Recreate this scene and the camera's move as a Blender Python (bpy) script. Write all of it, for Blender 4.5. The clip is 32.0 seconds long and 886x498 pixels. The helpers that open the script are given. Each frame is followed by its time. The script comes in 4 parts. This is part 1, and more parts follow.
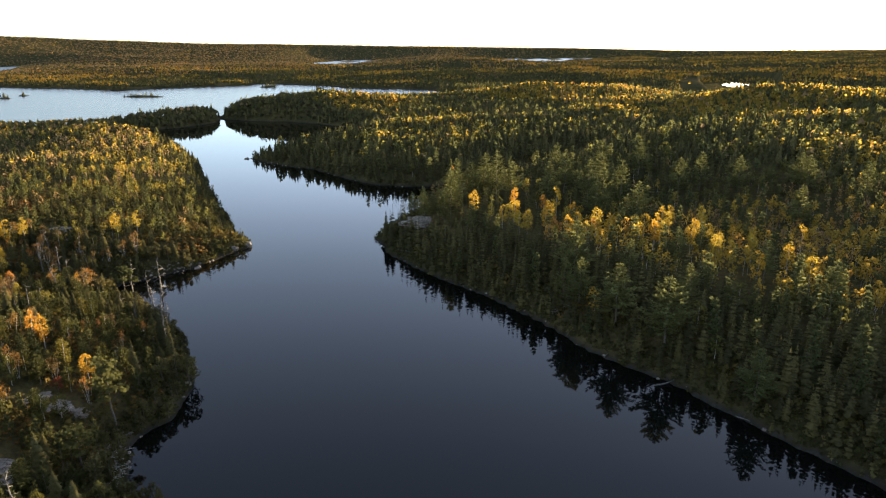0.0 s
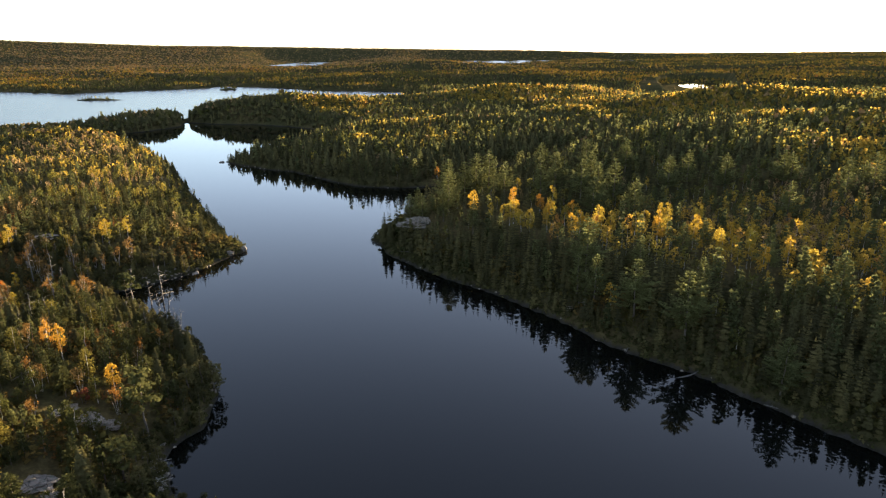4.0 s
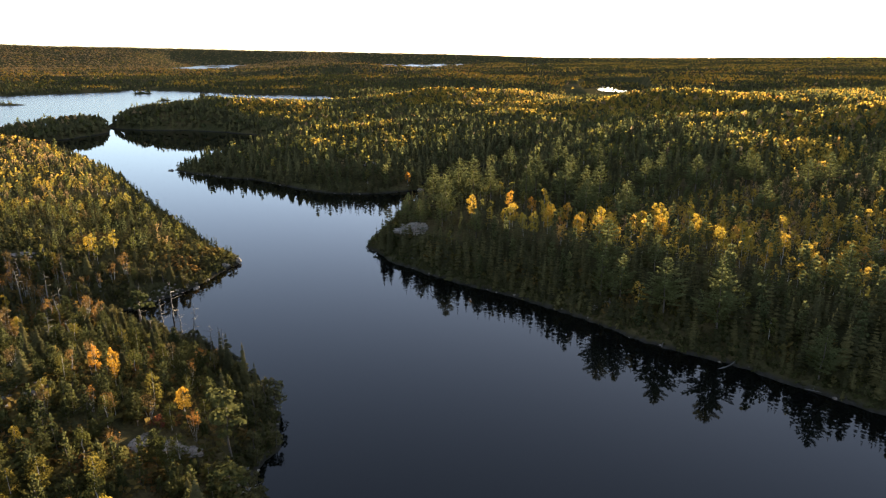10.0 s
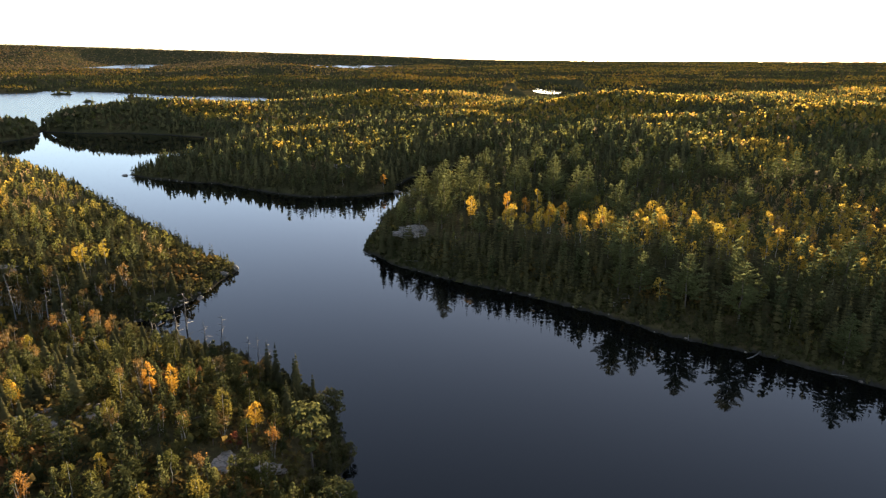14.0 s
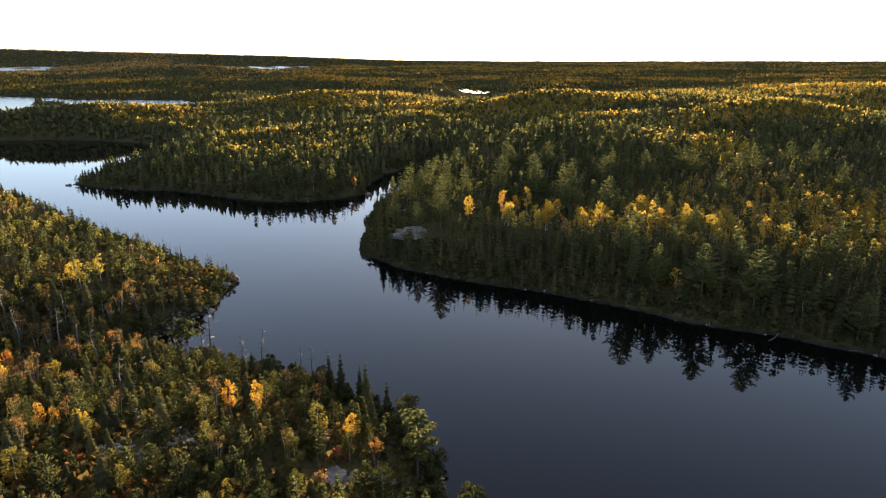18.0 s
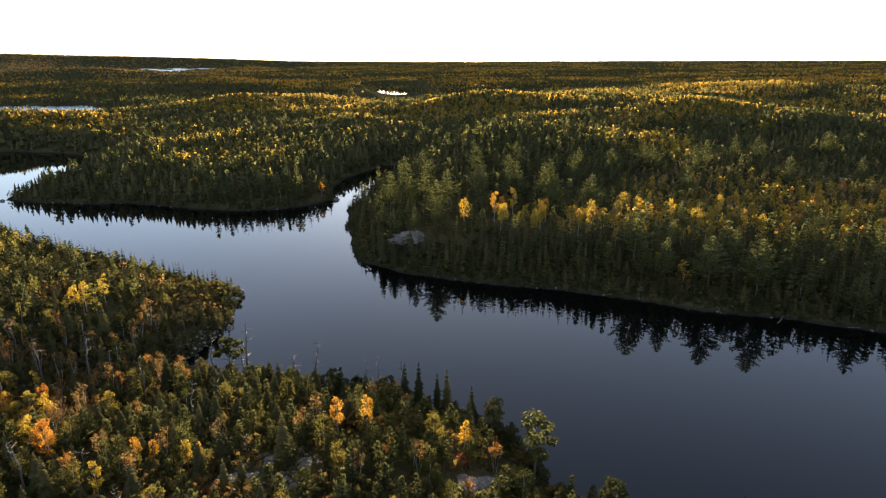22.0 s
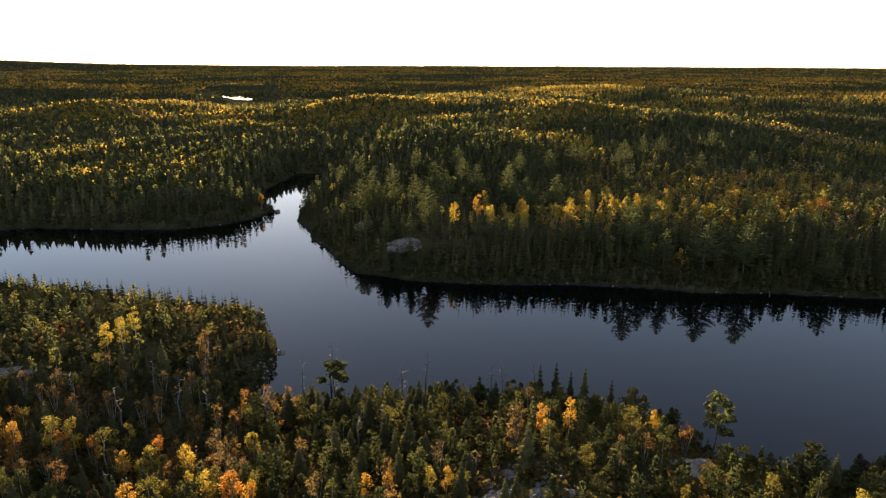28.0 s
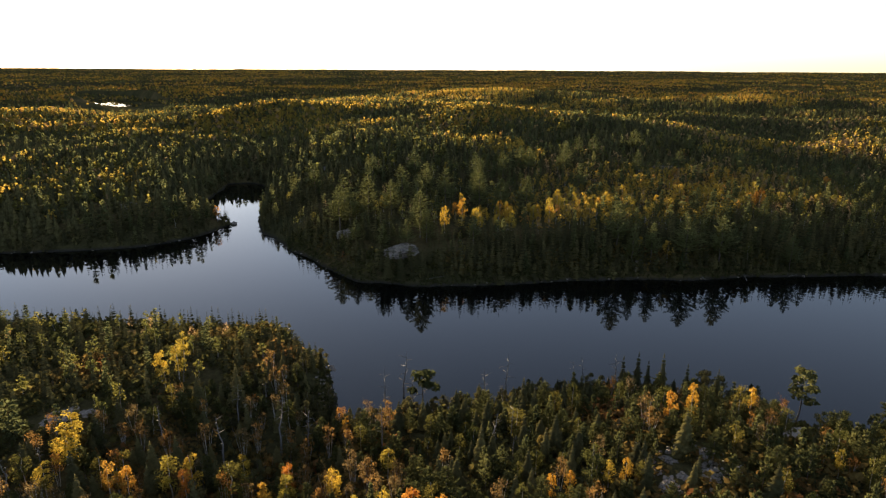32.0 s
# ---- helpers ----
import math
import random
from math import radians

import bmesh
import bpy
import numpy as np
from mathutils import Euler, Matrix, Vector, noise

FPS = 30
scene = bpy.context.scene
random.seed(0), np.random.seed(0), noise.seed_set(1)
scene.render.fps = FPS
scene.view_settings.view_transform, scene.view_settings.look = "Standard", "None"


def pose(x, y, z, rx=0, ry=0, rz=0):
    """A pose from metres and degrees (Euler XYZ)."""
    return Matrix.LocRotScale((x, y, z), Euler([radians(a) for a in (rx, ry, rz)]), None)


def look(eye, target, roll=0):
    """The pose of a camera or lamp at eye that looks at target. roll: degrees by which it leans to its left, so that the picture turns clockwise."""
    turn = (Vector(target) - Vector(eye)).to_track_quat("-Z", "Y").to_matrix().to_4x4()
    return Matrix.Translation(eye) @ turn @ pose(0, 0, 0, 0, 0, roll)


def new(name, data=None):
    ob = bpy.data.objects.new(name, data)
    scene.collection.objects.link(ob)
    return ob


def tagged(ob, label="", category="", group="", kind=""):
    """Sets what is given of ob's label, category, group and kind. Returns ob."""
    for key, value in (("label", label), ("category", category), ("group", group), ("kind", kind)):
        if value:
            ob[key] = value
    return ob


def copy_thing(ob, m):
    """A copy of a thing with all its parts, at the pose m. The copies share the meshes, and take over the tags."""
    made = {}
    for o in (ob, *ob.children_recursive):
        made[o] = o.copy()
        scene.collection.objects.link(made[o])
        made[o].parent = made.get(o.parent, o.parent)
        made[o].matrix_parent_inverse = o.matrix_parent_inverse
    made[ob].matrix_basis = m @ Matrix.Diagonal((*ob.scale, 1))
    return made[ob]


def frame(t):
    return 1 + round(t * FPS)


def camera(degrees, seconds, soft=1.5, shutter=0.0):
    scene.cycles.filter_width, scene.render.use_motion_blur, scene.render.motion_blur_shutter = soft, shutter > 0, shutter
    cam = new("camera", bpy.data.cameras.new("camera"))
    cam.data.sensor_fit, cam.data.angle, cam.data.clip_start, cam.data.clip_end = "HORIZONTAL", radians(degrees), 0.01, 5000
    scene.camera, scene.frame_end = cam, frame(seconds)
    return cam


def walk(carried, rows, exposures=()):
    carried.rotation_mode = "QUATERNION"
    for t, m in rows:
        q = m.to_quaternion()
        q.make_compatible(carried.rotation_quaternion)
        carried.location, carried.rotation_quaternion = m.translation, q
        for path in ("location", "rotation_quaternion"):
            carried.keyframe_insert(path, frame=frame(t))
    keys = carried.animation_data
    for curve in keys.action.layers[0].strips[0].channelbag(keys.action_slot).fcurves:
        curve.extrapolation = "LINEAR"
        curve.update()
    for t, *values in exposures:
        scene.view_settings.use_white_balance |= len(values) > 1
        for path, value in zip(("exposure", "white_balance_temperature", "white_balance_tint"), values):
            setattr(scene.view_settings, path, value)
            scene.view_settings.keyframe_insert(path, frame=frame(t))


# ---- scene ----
cam = camera(69.4, 32.0, soft=1.3)
PATH = [
    (0, (27.897, 8.106, 60.179), (27.574, 9.988, 59.587), -0.5),
    (1, (25.066, 7.629, 59.954), (24.771, 9.517, 59.363), -0.5),
    (2, (21.996, 7.193, 59.799), (21.731, 9.086, 59.21), -0.5),
    (3, (18.686, 6.796, 59.715), (18.454, 8.694, 59.127), -0.5),
    (4, (15.137, 6.439, 59.701), (14.94, 8.341, 59.114), -0.5),
    (5, (11.349, 6.122, 59.755), (11.189, 8.028, 59.169), -0.4),
    (6, (7.323, 5.84, 59.867), (7.203, 7.749, 59.283), -0.4),
    (7, (3.06, 5.589, 60.026), (2.982, 7.501, 59.444), -0.3),
    (8, (-1.438, 5.366, 60.221), (-1.471, 7.28, 59.639), -0.2),
    (9, (-6.172, 5.183, 60.433), (-6.158, 7.097, 59.853), -0.2),
    (10, (-11.149, 5.123, 60.626), (-11.087, 7.036, 60.047), -0.1),
    (11, (-16.382, 5.284, 60.757), (-16.268, 7.196, 60.179), 0.0),
    (12, (-21.881, 5.767, 60.783), (-21.713, 7.674, 60.206), 0.1),
    (13, (-27.642, 6.634, 60.681), (-27.418, 8.536, 60.105), 0.3),
    (14, (-33.604, 7.803, 60.503), (-33.322, 9.698, 59.929), 0.4),
    (15, (-39.69, 9.157, 60.323), (-39.349, 11.043, 59.749), 0.4),
    (16, (-45.824, 10.579, 60.212), (-45.422, 12.453, 59.64), 0.4),
    (17, (-51.955, 11.99, 60.227), (-51.493, 13.849, 59.654), 0.3),
    (18, (-58.134, 13.47, 60.352), (-57.609, 15.313, 59.78), 0.2),
    (19, (-64.433, 15.141, 60.559), (-63.845, 16.965, 59.987), 0.1),
    (20, (-70.928, 17.122, 60.815), (-70.275, 18.924, 60.243), -0.0),
    (21, (-77.671, 19.516, 61.091), (-76.951, 21.292, 60.519), -0.0),
    (22, (-84.629, 22.352, 61.352), (-83.841, 24.1, 60.782), 0.0),
    (23, (-91.749, 25.644, 61.567), (-90.89, 27.358, 60.998), 0.1),
    (24, (-98.976, 29.402, 61.703), (-98.045, 31.079, 61.136), 0.2),
    (25, (-106.254, 33.631, 61.74), (-105.249, 35.265, 61.175), 0.3),
    (26, (-113.523, 38.302, 61.705), (-112.445, 39.89, 61.143), 0.3),
    (27, (-120.722, 43.378, 61.64), (-119.571, 44.915, 61.081), 0.4),
    (28, (-127.79, 48.824, 61.585), (-126.567, 50.305, 61.029), 0.4),
    (29, (-134.676, 54.607, 61.574), (-133.382, 56.029, 61.021), 0.5),
    (30, (-141.369, 60.724, 61.613), (-140.008, 62.082, 61.063), 0.5),
    (31, (-147.869, 67.172, 61.702), (-146.443, 68.463, 61.155), 0.4),
    (32, (-154.176, 73.953, 61.842), (-152.688, 75.173, 61.298), 0.4),
]
walk(cam, [(t, look(eye, target, roll)) for t, eye, target, roll in PATH], exposures=[(0, 2.65, 7500, 14), (16, 2.5, 7500, 14), (25, 2.3, 7500, 14), (32, 2.0, 7500, 14)])

# ---- world and sun ----
SUN_AZ, SUN_EL = 25.5, 3.8
world = bpy.data.worlds.new("sky")
scene.world = world
world.use_nodes = True
wn = world.node_tree
wn.nodes.clear()
sky = wn.nodes.new("ShaderNodeTexSky")
sky.sky_type = "NISHITA"
sky.sun_disc = False
sky.sun_elevation, sky.sun_rotation = radians(SUN_EL), radians(SUN_AZ)
sky.altitude, sky.air_density, sky.dust_density, sky.ozone_density = 400, 0.8, 0.3, 3.2
back = wn.nodes.new("ShaderNodeBackground")
back.inputs["Strength"].default_value = 0.15
wout = wn.nodes.new("ShaderNodeOutputWorld")
pale = wn.nodes.new("ShaderNodeHueSaturation")
pale.inputs["Saturation"].default_value = 0.68
wn.links.new(sky.outputs[0], pale.inputs["Color"])
wn.links.new(pale.outputs[0], back.inputs["Color"])
wn.links.new(back.outputs[0], wout.inputs["Surface"])

sun_data = bpy.data.lights.new("sun", "SUN")
sun_data.energy, sun_data.angle, sun_data.color = 5.0, radians(0.6), (1.0, 0.86, 0.63)
sun = new("sun", sun_data)
sun.matrix_world = look((0, 0, 0), (-math.sin(radians(SUN_AZ)), -math.cos(radians(SUN_AZ)), -math.tan(radians(SUN_EL))))
sun.location = (200, 400, 150)

# ---- materials ----


def material(name):
    m = bpy.data.materials.new(name)
    m.use_nodes = True
    nt = m.node_tree
    return m, nt, nt.nodes["Principled BSDF"], nt.nodes["Material Output"]


def ramp(nt, stops):
    r = nt.nodes.new("ShaderNodeValToRGB")
    e = r.color_ramp.elements
    while len(e) < len(stops):
        e.new(0.5)
    for el, (p, c) in zip(e, stops):
        el.position, el.color = p, (*c, 1)
    return r


def noise_node(nt, scale, detail=4.0, rough=0.6, coord=None):
    n = nt.nodes.new("ShaderNodeTexNoise")
    n.inputs["Scale"].default_value, n.inputs["Detail"].default_value, n.inputs["Roughness"].default_value = scale, detail, rough
    if coord is None:
        g = nt.nodes.new("ShaderNodeNewGeometry")
        coord = g.outputs["Position"]
    nt.links.new(coord, n.inputs["Vector"])
    return n


def mix_rgb(nt, a, b, fac, mode="MIX"):
    m = nt.nodes.new("ShaderNodeMix")
    m.data_type, m.blend_type = "RGBA", mode
    for sock, v in ((m.inputs[0], fac), (m.inputs[6], a), (m.inputs[7], b)):
        if isinstance(v, bpy.types.NodeSocket):
            nt.links.new(v, sock)
        else:
            sock.default_value = v if isinstance(v, float) else (*v, 1)
    return m.outputs[2]


def leaf_material(name, stops, see_through=0.45, single=False):
    """Foliage: the hue follows the tree, with mottling in the crown; part of the light passes through the leaves."""
    m, nt, bsdf, out = material(name)
    if single:
        src = nt.nodes.new("ShaderNodeObjectInfo").outputs["Random"]
    else:
        at = nt.nodes.new("ShaderNodeAttribute")
        at.attribute_name = "tint"
        src = at.outputs["Fac"]
    r = ramp(nt, stops)
    nt.links.new(src, r.inputs["Fac"])
    fine = noise_node(nt, 1.7, 3.0, 0.7)
    shade = ramp(nt, [(0.25, (0.55, 0.55, 0.5)), (0.55, (1, 1, 1)), (0.8, (1.35, 1.25, 1.05))])
    nt.links.new(fine.outputs["Fac"], shade.inputs["Fac"])
    col = mix_rgb(nt, r.outputs["Color"], shade.outputs["Color"], 1.0, "MULTIPLY")
    nt.nodes.remove(bsdf)
    bsdf = nt.nodes.new("ShaderNodeBsdfDiffuse")
    nt.links.new(col, bsdf.inputs["Color"])
    tr = nt.nodes.new("ShaderNodeBsdfTranslucent")
    nt.links.new(col, tr.inputs["Color"])
    mx = nt.nodes.new("ShaderNodeMixShader")
    mx.inputs[0].default_value = see_through
    nt.links.new(bsdf.outputs[0], mx.inputs[1])
    nt.links.new(tr.outputs[0], mx.inputs[2])
    nt.links.new(mx.outputs[0], out.inputs["Surface"])
    return m


def bark_material(name, a, b, scale=6.0):
    m, nt, bsdf, out = material(name)
    n = noise_node(nt, scale, 5.0, 0.7)
    r = ramp(nt, [(0.35, a), (0.65, b)])
    nt.links.new(n.outputs["Fac"], r.inputs["Fac"])
    nt.links.new(r.outputs["Color"], bsdf.inputs["Base Color"])
    bsdf.inputs["Roughness"].default_value = 0.9
    return m


SPRUCE = [(0.0, (0.054, 0.051, 0.024)), (0.5, (0.085, 0.077, 0.033)), (1.0, (0.132, 0.112, 0.044))]
PINE = [(0.0, (0.070, 0.078, 0.034)), (1.0, (0.120, 0.120, 0.046))]
LEAFY = [(0.0, (0.10, 0.10, 0.030)), (0.3, (0.18, 0.155, 0.038)), (0.55, (0.36, 0.245, 0.048)), (0.8, (0.48, 0.30, 0.055)), (1.0, (0.44, 0.21, 0.060))]
# half-bare birch, its colour lightened to stand for haze on far hills
HEATH_HAZE = [(0.0, (0.21, 0.145, 0.075)), (0.5, (0.32, 0.210, 0.105)), (1.0, (0.43, 0.270, 0.110))]
m_spruce = leaf_material("spruce_needles", SPRUCE, 0.26)
m_pine = leaf_material("pine_needles", PINE, 0.55)
m_leafy = leaf_material("autumn_leaves", LEAFY, 0.62)
m_heath_haze = leaf_material("withered_hazed_leaves", HEATH_HAZE, 0.5)
m_spruce1 = leaf_material("spruce_sprays", SPRUCE, 0.28, True)
m_pine1 = leaf_material("pine_tufts", [(0.0, (0.056, 0.062, 0.026)), (1.0, (0.105, 0.103, 0.038))], 0.55, True)
m_yellow1 = leaf_material("yellow_leaves", [(0.0, (0.33, 0.255, 0.05)), (0.6, (0.48, 0.32, 0.05)), (1.0, (0.50, 0.26, 0.042))], 0.5, True)
m_olive1 = leaf_material("olive_leaves", [(0.0, (0.062, 0.066, 0.021)), (0.6, (0.108, 0.098, 0.027)), (1.0, (0.19, 0.145, 0.032))], 0.52, True)
m_rust1 = leaf_material("rust_leaves", [(0.0, (0.15, 0.105, 0.048)), (0.6, (0.25, 0.140, 0.046)), (1.0, (0.34, 0.160, 0.042))], 0.5, True)
m_brush = leaf_material("brush_leaves", [(0.0, (0.05, 0.054, 0.021)), (0.4, (0.095, 0.083, 0.027)), (0.75, (0.17, 0.108, 0.036)), (1.0, (0.22, 0.095, 0.036))], 0.4)
m_white_pine = leaf_material("white_pine_plumes", [(0.0, (0.115, 0.125, 0.050)), (1.0, (0.165, 0.168, 0.064))], 0.5, True)
m_bark = bark_material("dark_bark", (0.06, 0.045, 0.035), (0.14, 0.11, 0.085))
m_birchbark = bark_material("pale_bark", (0.20, 0.18, 0.15), (0.46, 0.42, 0.37), 3.0)
m_dead = bark_material("weathered_wood", (0.07, 0.062, 0.055), (0.17, 0.155, 0.14))


m_drift = bark_material("bleached_wood", (0.22, 0.20, 0.18), (0.46, 0.43, 0.39))


def rock_material():
    m, nt, bsdf, out = material("granite")
    big = noise_node(nt, 0.35, 5.0, 0.65)
    r = ramp(nt, [(0.3, (0.12, 0.098, 0.080)), (0.5, (0.22, 0.178, 0.142)), (0.7, (0.35, 0.275, 0.215))])
    nt.links.new(big.outputs["Fac"], r.inputs["Fac"])
    lich = noise_node(nt, 2.2, 6.0, 0.7)
    k = ramp(nt, [(0.52, (0, 0, 0)), (0.62, (1, 1, 1))])
    nt.links.new(lich.outputs["Fac"], k.inputs["Fac"])
    col = mix_rgb(nt, r.outputs["Color"], (0.10, 0.11, 0.075), k.outputs["Color"])
    nt.links.new(col, bsdf.inputs["Base Color"])
    bsdf.inputs["Roughness"].default_value = 0.85
    crack = nt.nodes.new("ShaderNodeTexVoronoi")
    crack.feature = "DISTANCE_TO_EDGE"
    crack.inputs["Scale"].default_value = 0.7
    warp = noise_node(nt, 0.8, 4.0, 0.6)
    gg = nt.nodes.new("ShaderNodeNewGeometry")
    nt.links.new(mix_rgb(nt, gg.outputs["Position"], warp.outputs["Color"], 1.0, "ADD"), crack.inputs["Vector"])
    seam = ramp(nt, [(0.0, (0.25, 0.24, 0.22)), (0.05, (1, 1, 1))])
    nt.links.new(crack.outputs["Distance"], seam.inputs["Fac"])
    col = mix_rgb(nt, col, seam.outputs["Color"], 1.0, "MULTIPLY")
    nt.links.new(col, bsdf.inputs["Base Color"])
    b = nt.nodes.new("ShaderNodeBump")
    b.inputs["Strength"].default_value, b.inputs["Distance"].default_value = 0.8, 0.2
    nt.links.new(mix_rgb(nt, lich.outputs["Color"], seam.outputs["Color"], 0.5), b.inputs["Height"])
    nt.links.new(b.outputs[0], bsdf.inputs["Normal"])
    return m


m_rock = rock_material()


def ground_material():
    m, nt, bsdf, out = material("forest_floor")
    big = noise_node(nt, 0.03, 6.0, 0.6)
    r = ramp(nt, [(0.3, (0.034, 0.036, 0.016)), (0.5, (0.062, 0.055, 0.024)), (0.65, (0.10, 0.075, 0.035)), (0.75, (0.15, 0.105, 0.04))])
    nt.links.new(big.outputs["Fac"], r.inputs["Fac"])
    fine = noise_node(nt, 0.9, 6.0, 0.7)
    k = ramp(nt, [(0.3, (0.55, 0.55, 0.55)), (0.7, (1.4, 1.35, 1.3))])
    nt.links.new(fine.outputs["Fac"], k.inputs["Fac"])
    litter = mix_rgb(nt, r.outputs["Color"], k.outputs["Color"], 1.0, "MULTIPLY")
    g = nt.nodes.new("ShaderNodeNewGeometry")
    sep = nt.nodes.new("ShaderNodeSeparateXYZ")
    nt.links.new(g.outputs["Position"], sep.inputs[0])
    wob = nt.nodes.new("ShaderNodeMath")
    wob.operation = "MULTIPLY_ADD"
    nt.links.new(fine.outputs["Fac"], wob.inputs[0])
    wob.inputs[1].default_value = -2.2
    nt.links.new(sep.outputs["Z"], wob.inputs[2])
    shore = nt.nodes.new("ShaderNodeMapRange")
    shore.inputs["From Min"].default_value, shore.inputs["From Max"].default_value = -0.95, -0.35
    shore.inputs["To Min"].default_value, shore.inputs["To Max"].default_value = 1.0, 0.0
    nt.links.new(wob.outputs[0], shore.inputs["Value"])
    # shore stone, coloured near black to hold the shade of overhanging bushes
    stone = ramp(nt, [(0.35, (0.015, 0.014, 0.011)), (0.65, (0.045, 0.040, 0.033))])
    nt.links.new(fine.outputs["Fac"], stone.inputs["Fac"])
    col = mix_rgb(nt, litter, stone.outputs["Color"], shore.outputs[0])
    nt.nodes.remove(bsdf)
    bsdf = nt.nodes.new("ShaderNodeBsdfDiffuse")
    nt.links.new(col, bsdf.inputs["Color"])
    nt.links.new(bsdf.outputs[0], out.inputs["Surface"])
    b = nt.nodes.new("ShaderNodeBump")
    b.inputs["Strength"].default_value, b.inputs["Distance"].default_value = 0.7, 0.4
    nt.links.new(fine.outputs["Fac"], b.inputs["Height"])
    nt.links.new(b.outputs[0], bsdf.inputs["Normal"])
    return m


def water_material(name, rough, chop):
    m, nt, bsdf, out = material(name)
    bsdf.inputs["Base Color"].default_value = (0.003, 0.0035, 0.003, 1)
    bsdf.inputs["Specular IOR Level"].default_value = 0.38
    bsdf.inputs["Roughness"].default_value = rough
    bsdf.inputs["IOR"].default_value = 1.333
    n = noise_node(nt, 0.9, 3.0, 0.5)
    w = noise_node(nt, 0.02, 2.0, 0.5)
    k = nt.nodes.new("ShaderNodeMath")
    k.operation = "MULTIPLY"
    nt.links.new(n.outputs["Fac"], k.inputs[0])
    nt.links.new(w.outputs["Fac"], k.inputs[1])
    b = nt.nodes.new("ShaderNodeBump")
    b.inputs["Strength"].default_value, b.inputs["Distance"].default_value = chop, 0.05
    nt.links.new(k.outputs[0], b.inputs["Height"])
    nt.links.new(b.outputs[0], bsdf.inputs["Normal"])
    return m


m_ground, m_water, m_breeze = ground_material(), water_material("lake_water", 0.03, 0.014), water_material("rippled_water", 0.32, 0.4)
m_ripple = water_material("wind_rippled_water", 0.24, 0.2)

# ---- the plan: shorelines, metres ----
RIGHT_SHORE = [(200, -60), (150, 5), (110, 57), (80, 92), (64, 108), (52, 120), (41, 130), (32, 140), (25, 147), (14, 160), (2, 172), (-11, 181),
               (-22, 193), (-29, 208), (-27, 228), (-21, 251), (-13, 278), (-7, 291), (8, 309), (24, 329), (40, 350), (48, 362), (50, 376), (40, 384), (26, 372),
               (8, 354), (-6, 327), (-14, 312), (-11, 302), (-21, 297), (-36, 293), (-54, 296), (-72, 308), (-97, 331), (-131, 346), (-150, 362)]
FAR_SHORE = [(-147, 374), (-135, 387), (-127, 406), (-119, 430), (-112, 455), (-117, 488), (-140, 522), (-172, 544), (-203, 560), (-249, 566), (-275, 576), (-296, 610), (-275, 655),
             (-220, 690), (-160, 740), (-115, 800), (-110, 900), (-165, 1050), (-316, 1095), (-410, 1180), (-551, 1242), (-544, 1178), (-648, 1082),
             (-710, 1014), (-822, 1061), (-916, 1076), (-1021, 1112), (-1400, 1150), (-1700, 800)]
LEFT_SHORE = [(-1400, 560), (-800, 500), (-560, 490), (-440, 488), (-360, 510), (-320, 560), (-293, 600), (-270, 545), (-278, 505), (-306, 478), (-292, 446), (-250, 424),
              (-212, 392), (-168, 338), (-138, 293), (-116, 262), (-95, 231), (-84, 213), (-73, 200), (-68, 193), (-71, 183), (-74, 170), (-82, 160),
              (-88, 154), (-82, 147), (-73, 141), (-61, 132), (-50, 125), (-43, 116), (-37, 104), (-35, 95), (-39, 87), (-32, 78), (-17, 71),
              (8, 52), (45, 20), (90, -25), (140, -80)]
LAKES = [
    RIGHT_SHORE + FAR_SHORE + LEFT_SHORE,
    [(-1130, 2990), (-1000, 2560), (-850, 2460), (-760, 2600), (-850, 3000), (-950, 3400), (-930, 3800), (-980, 4050), (-1250, 4050), (-1220, 3700), (-1150, 3300)],
    [(-360, 3400), (-240, 2900), (-130, 2480), (-40, 2440), (30, 2650), (70, 3150), (330, 3800), (430, 4150), (100, 4300), (-300, 4250), (-430, 3900)],
    [(-1700, 1650), (-1480, 1580), (-2000, 2250), (-2350, 2650), (-2280, 2100)],
    [(540, 3500), (640, 3450), (760, 4200), (640, 4300)],
]
ISLETS = [(-555, 868, 34, 9), (-478, 1120, 16, 14), (-374, 942, 9, 7), (-322, 985, 22, 16), (-745, 826, 10, 6), (-763, 880, 9, 6), (-110, 2960, 34, 24), (20, 3700, 46, 24), (-130, 3900, 60, 30), (-930, 2950, 22, 26), (-1060, 3450, 60, 30), (150, 3900, 50, 26), (-10, 4050, 60, 30)]
TARN = (323, 1150, 20, 95, 12.0, 4.0)


def on_left(x, y):
    """The near shore and the point beyond its cove."""
    return (x < -0.42 * y + 20) & (y < 640) & (x < -10)


def value_noise(x, y, size, seed):
    x, y = np.asarray(x) / size, np.asarray(y) / size
    i, j = np.floor(x).astype(np.int64), np.floor(y).astype(np.int64)
    u, v = x - i, y - j
    u, v = u * u * (3 - 2 * u), v * v * (3 - 2 * v)

    def lattice(a, b):
        k = (a * 374761393 + b * 668265263 + seed * 1442695041) & 0xFFFFFFFF
        k = ((k ^ (k >> 13)) * 1274126177) & 0xFFFFFFFF
        return ((k ^ (k >> 16)) & 0xFFFF) / 65535.0

    return (lattice(i, j) * (1 - u) + lattice(i + 1, j) * u) * (1 - v) + (lattice(i, j + 1) * (1 - u) + lattice(i + 1, j + 1) * u) * v


def fbm(x, y, size, seed, octaves=4):
    out, amp, total = 0.0, 1.0, 0.0
    for o in range(octaves):
        out = out + amp * value_noise(x, y, size / 2**o, seed + 17 * o)
        total += amp
        amp *= 0.5
    return out / total


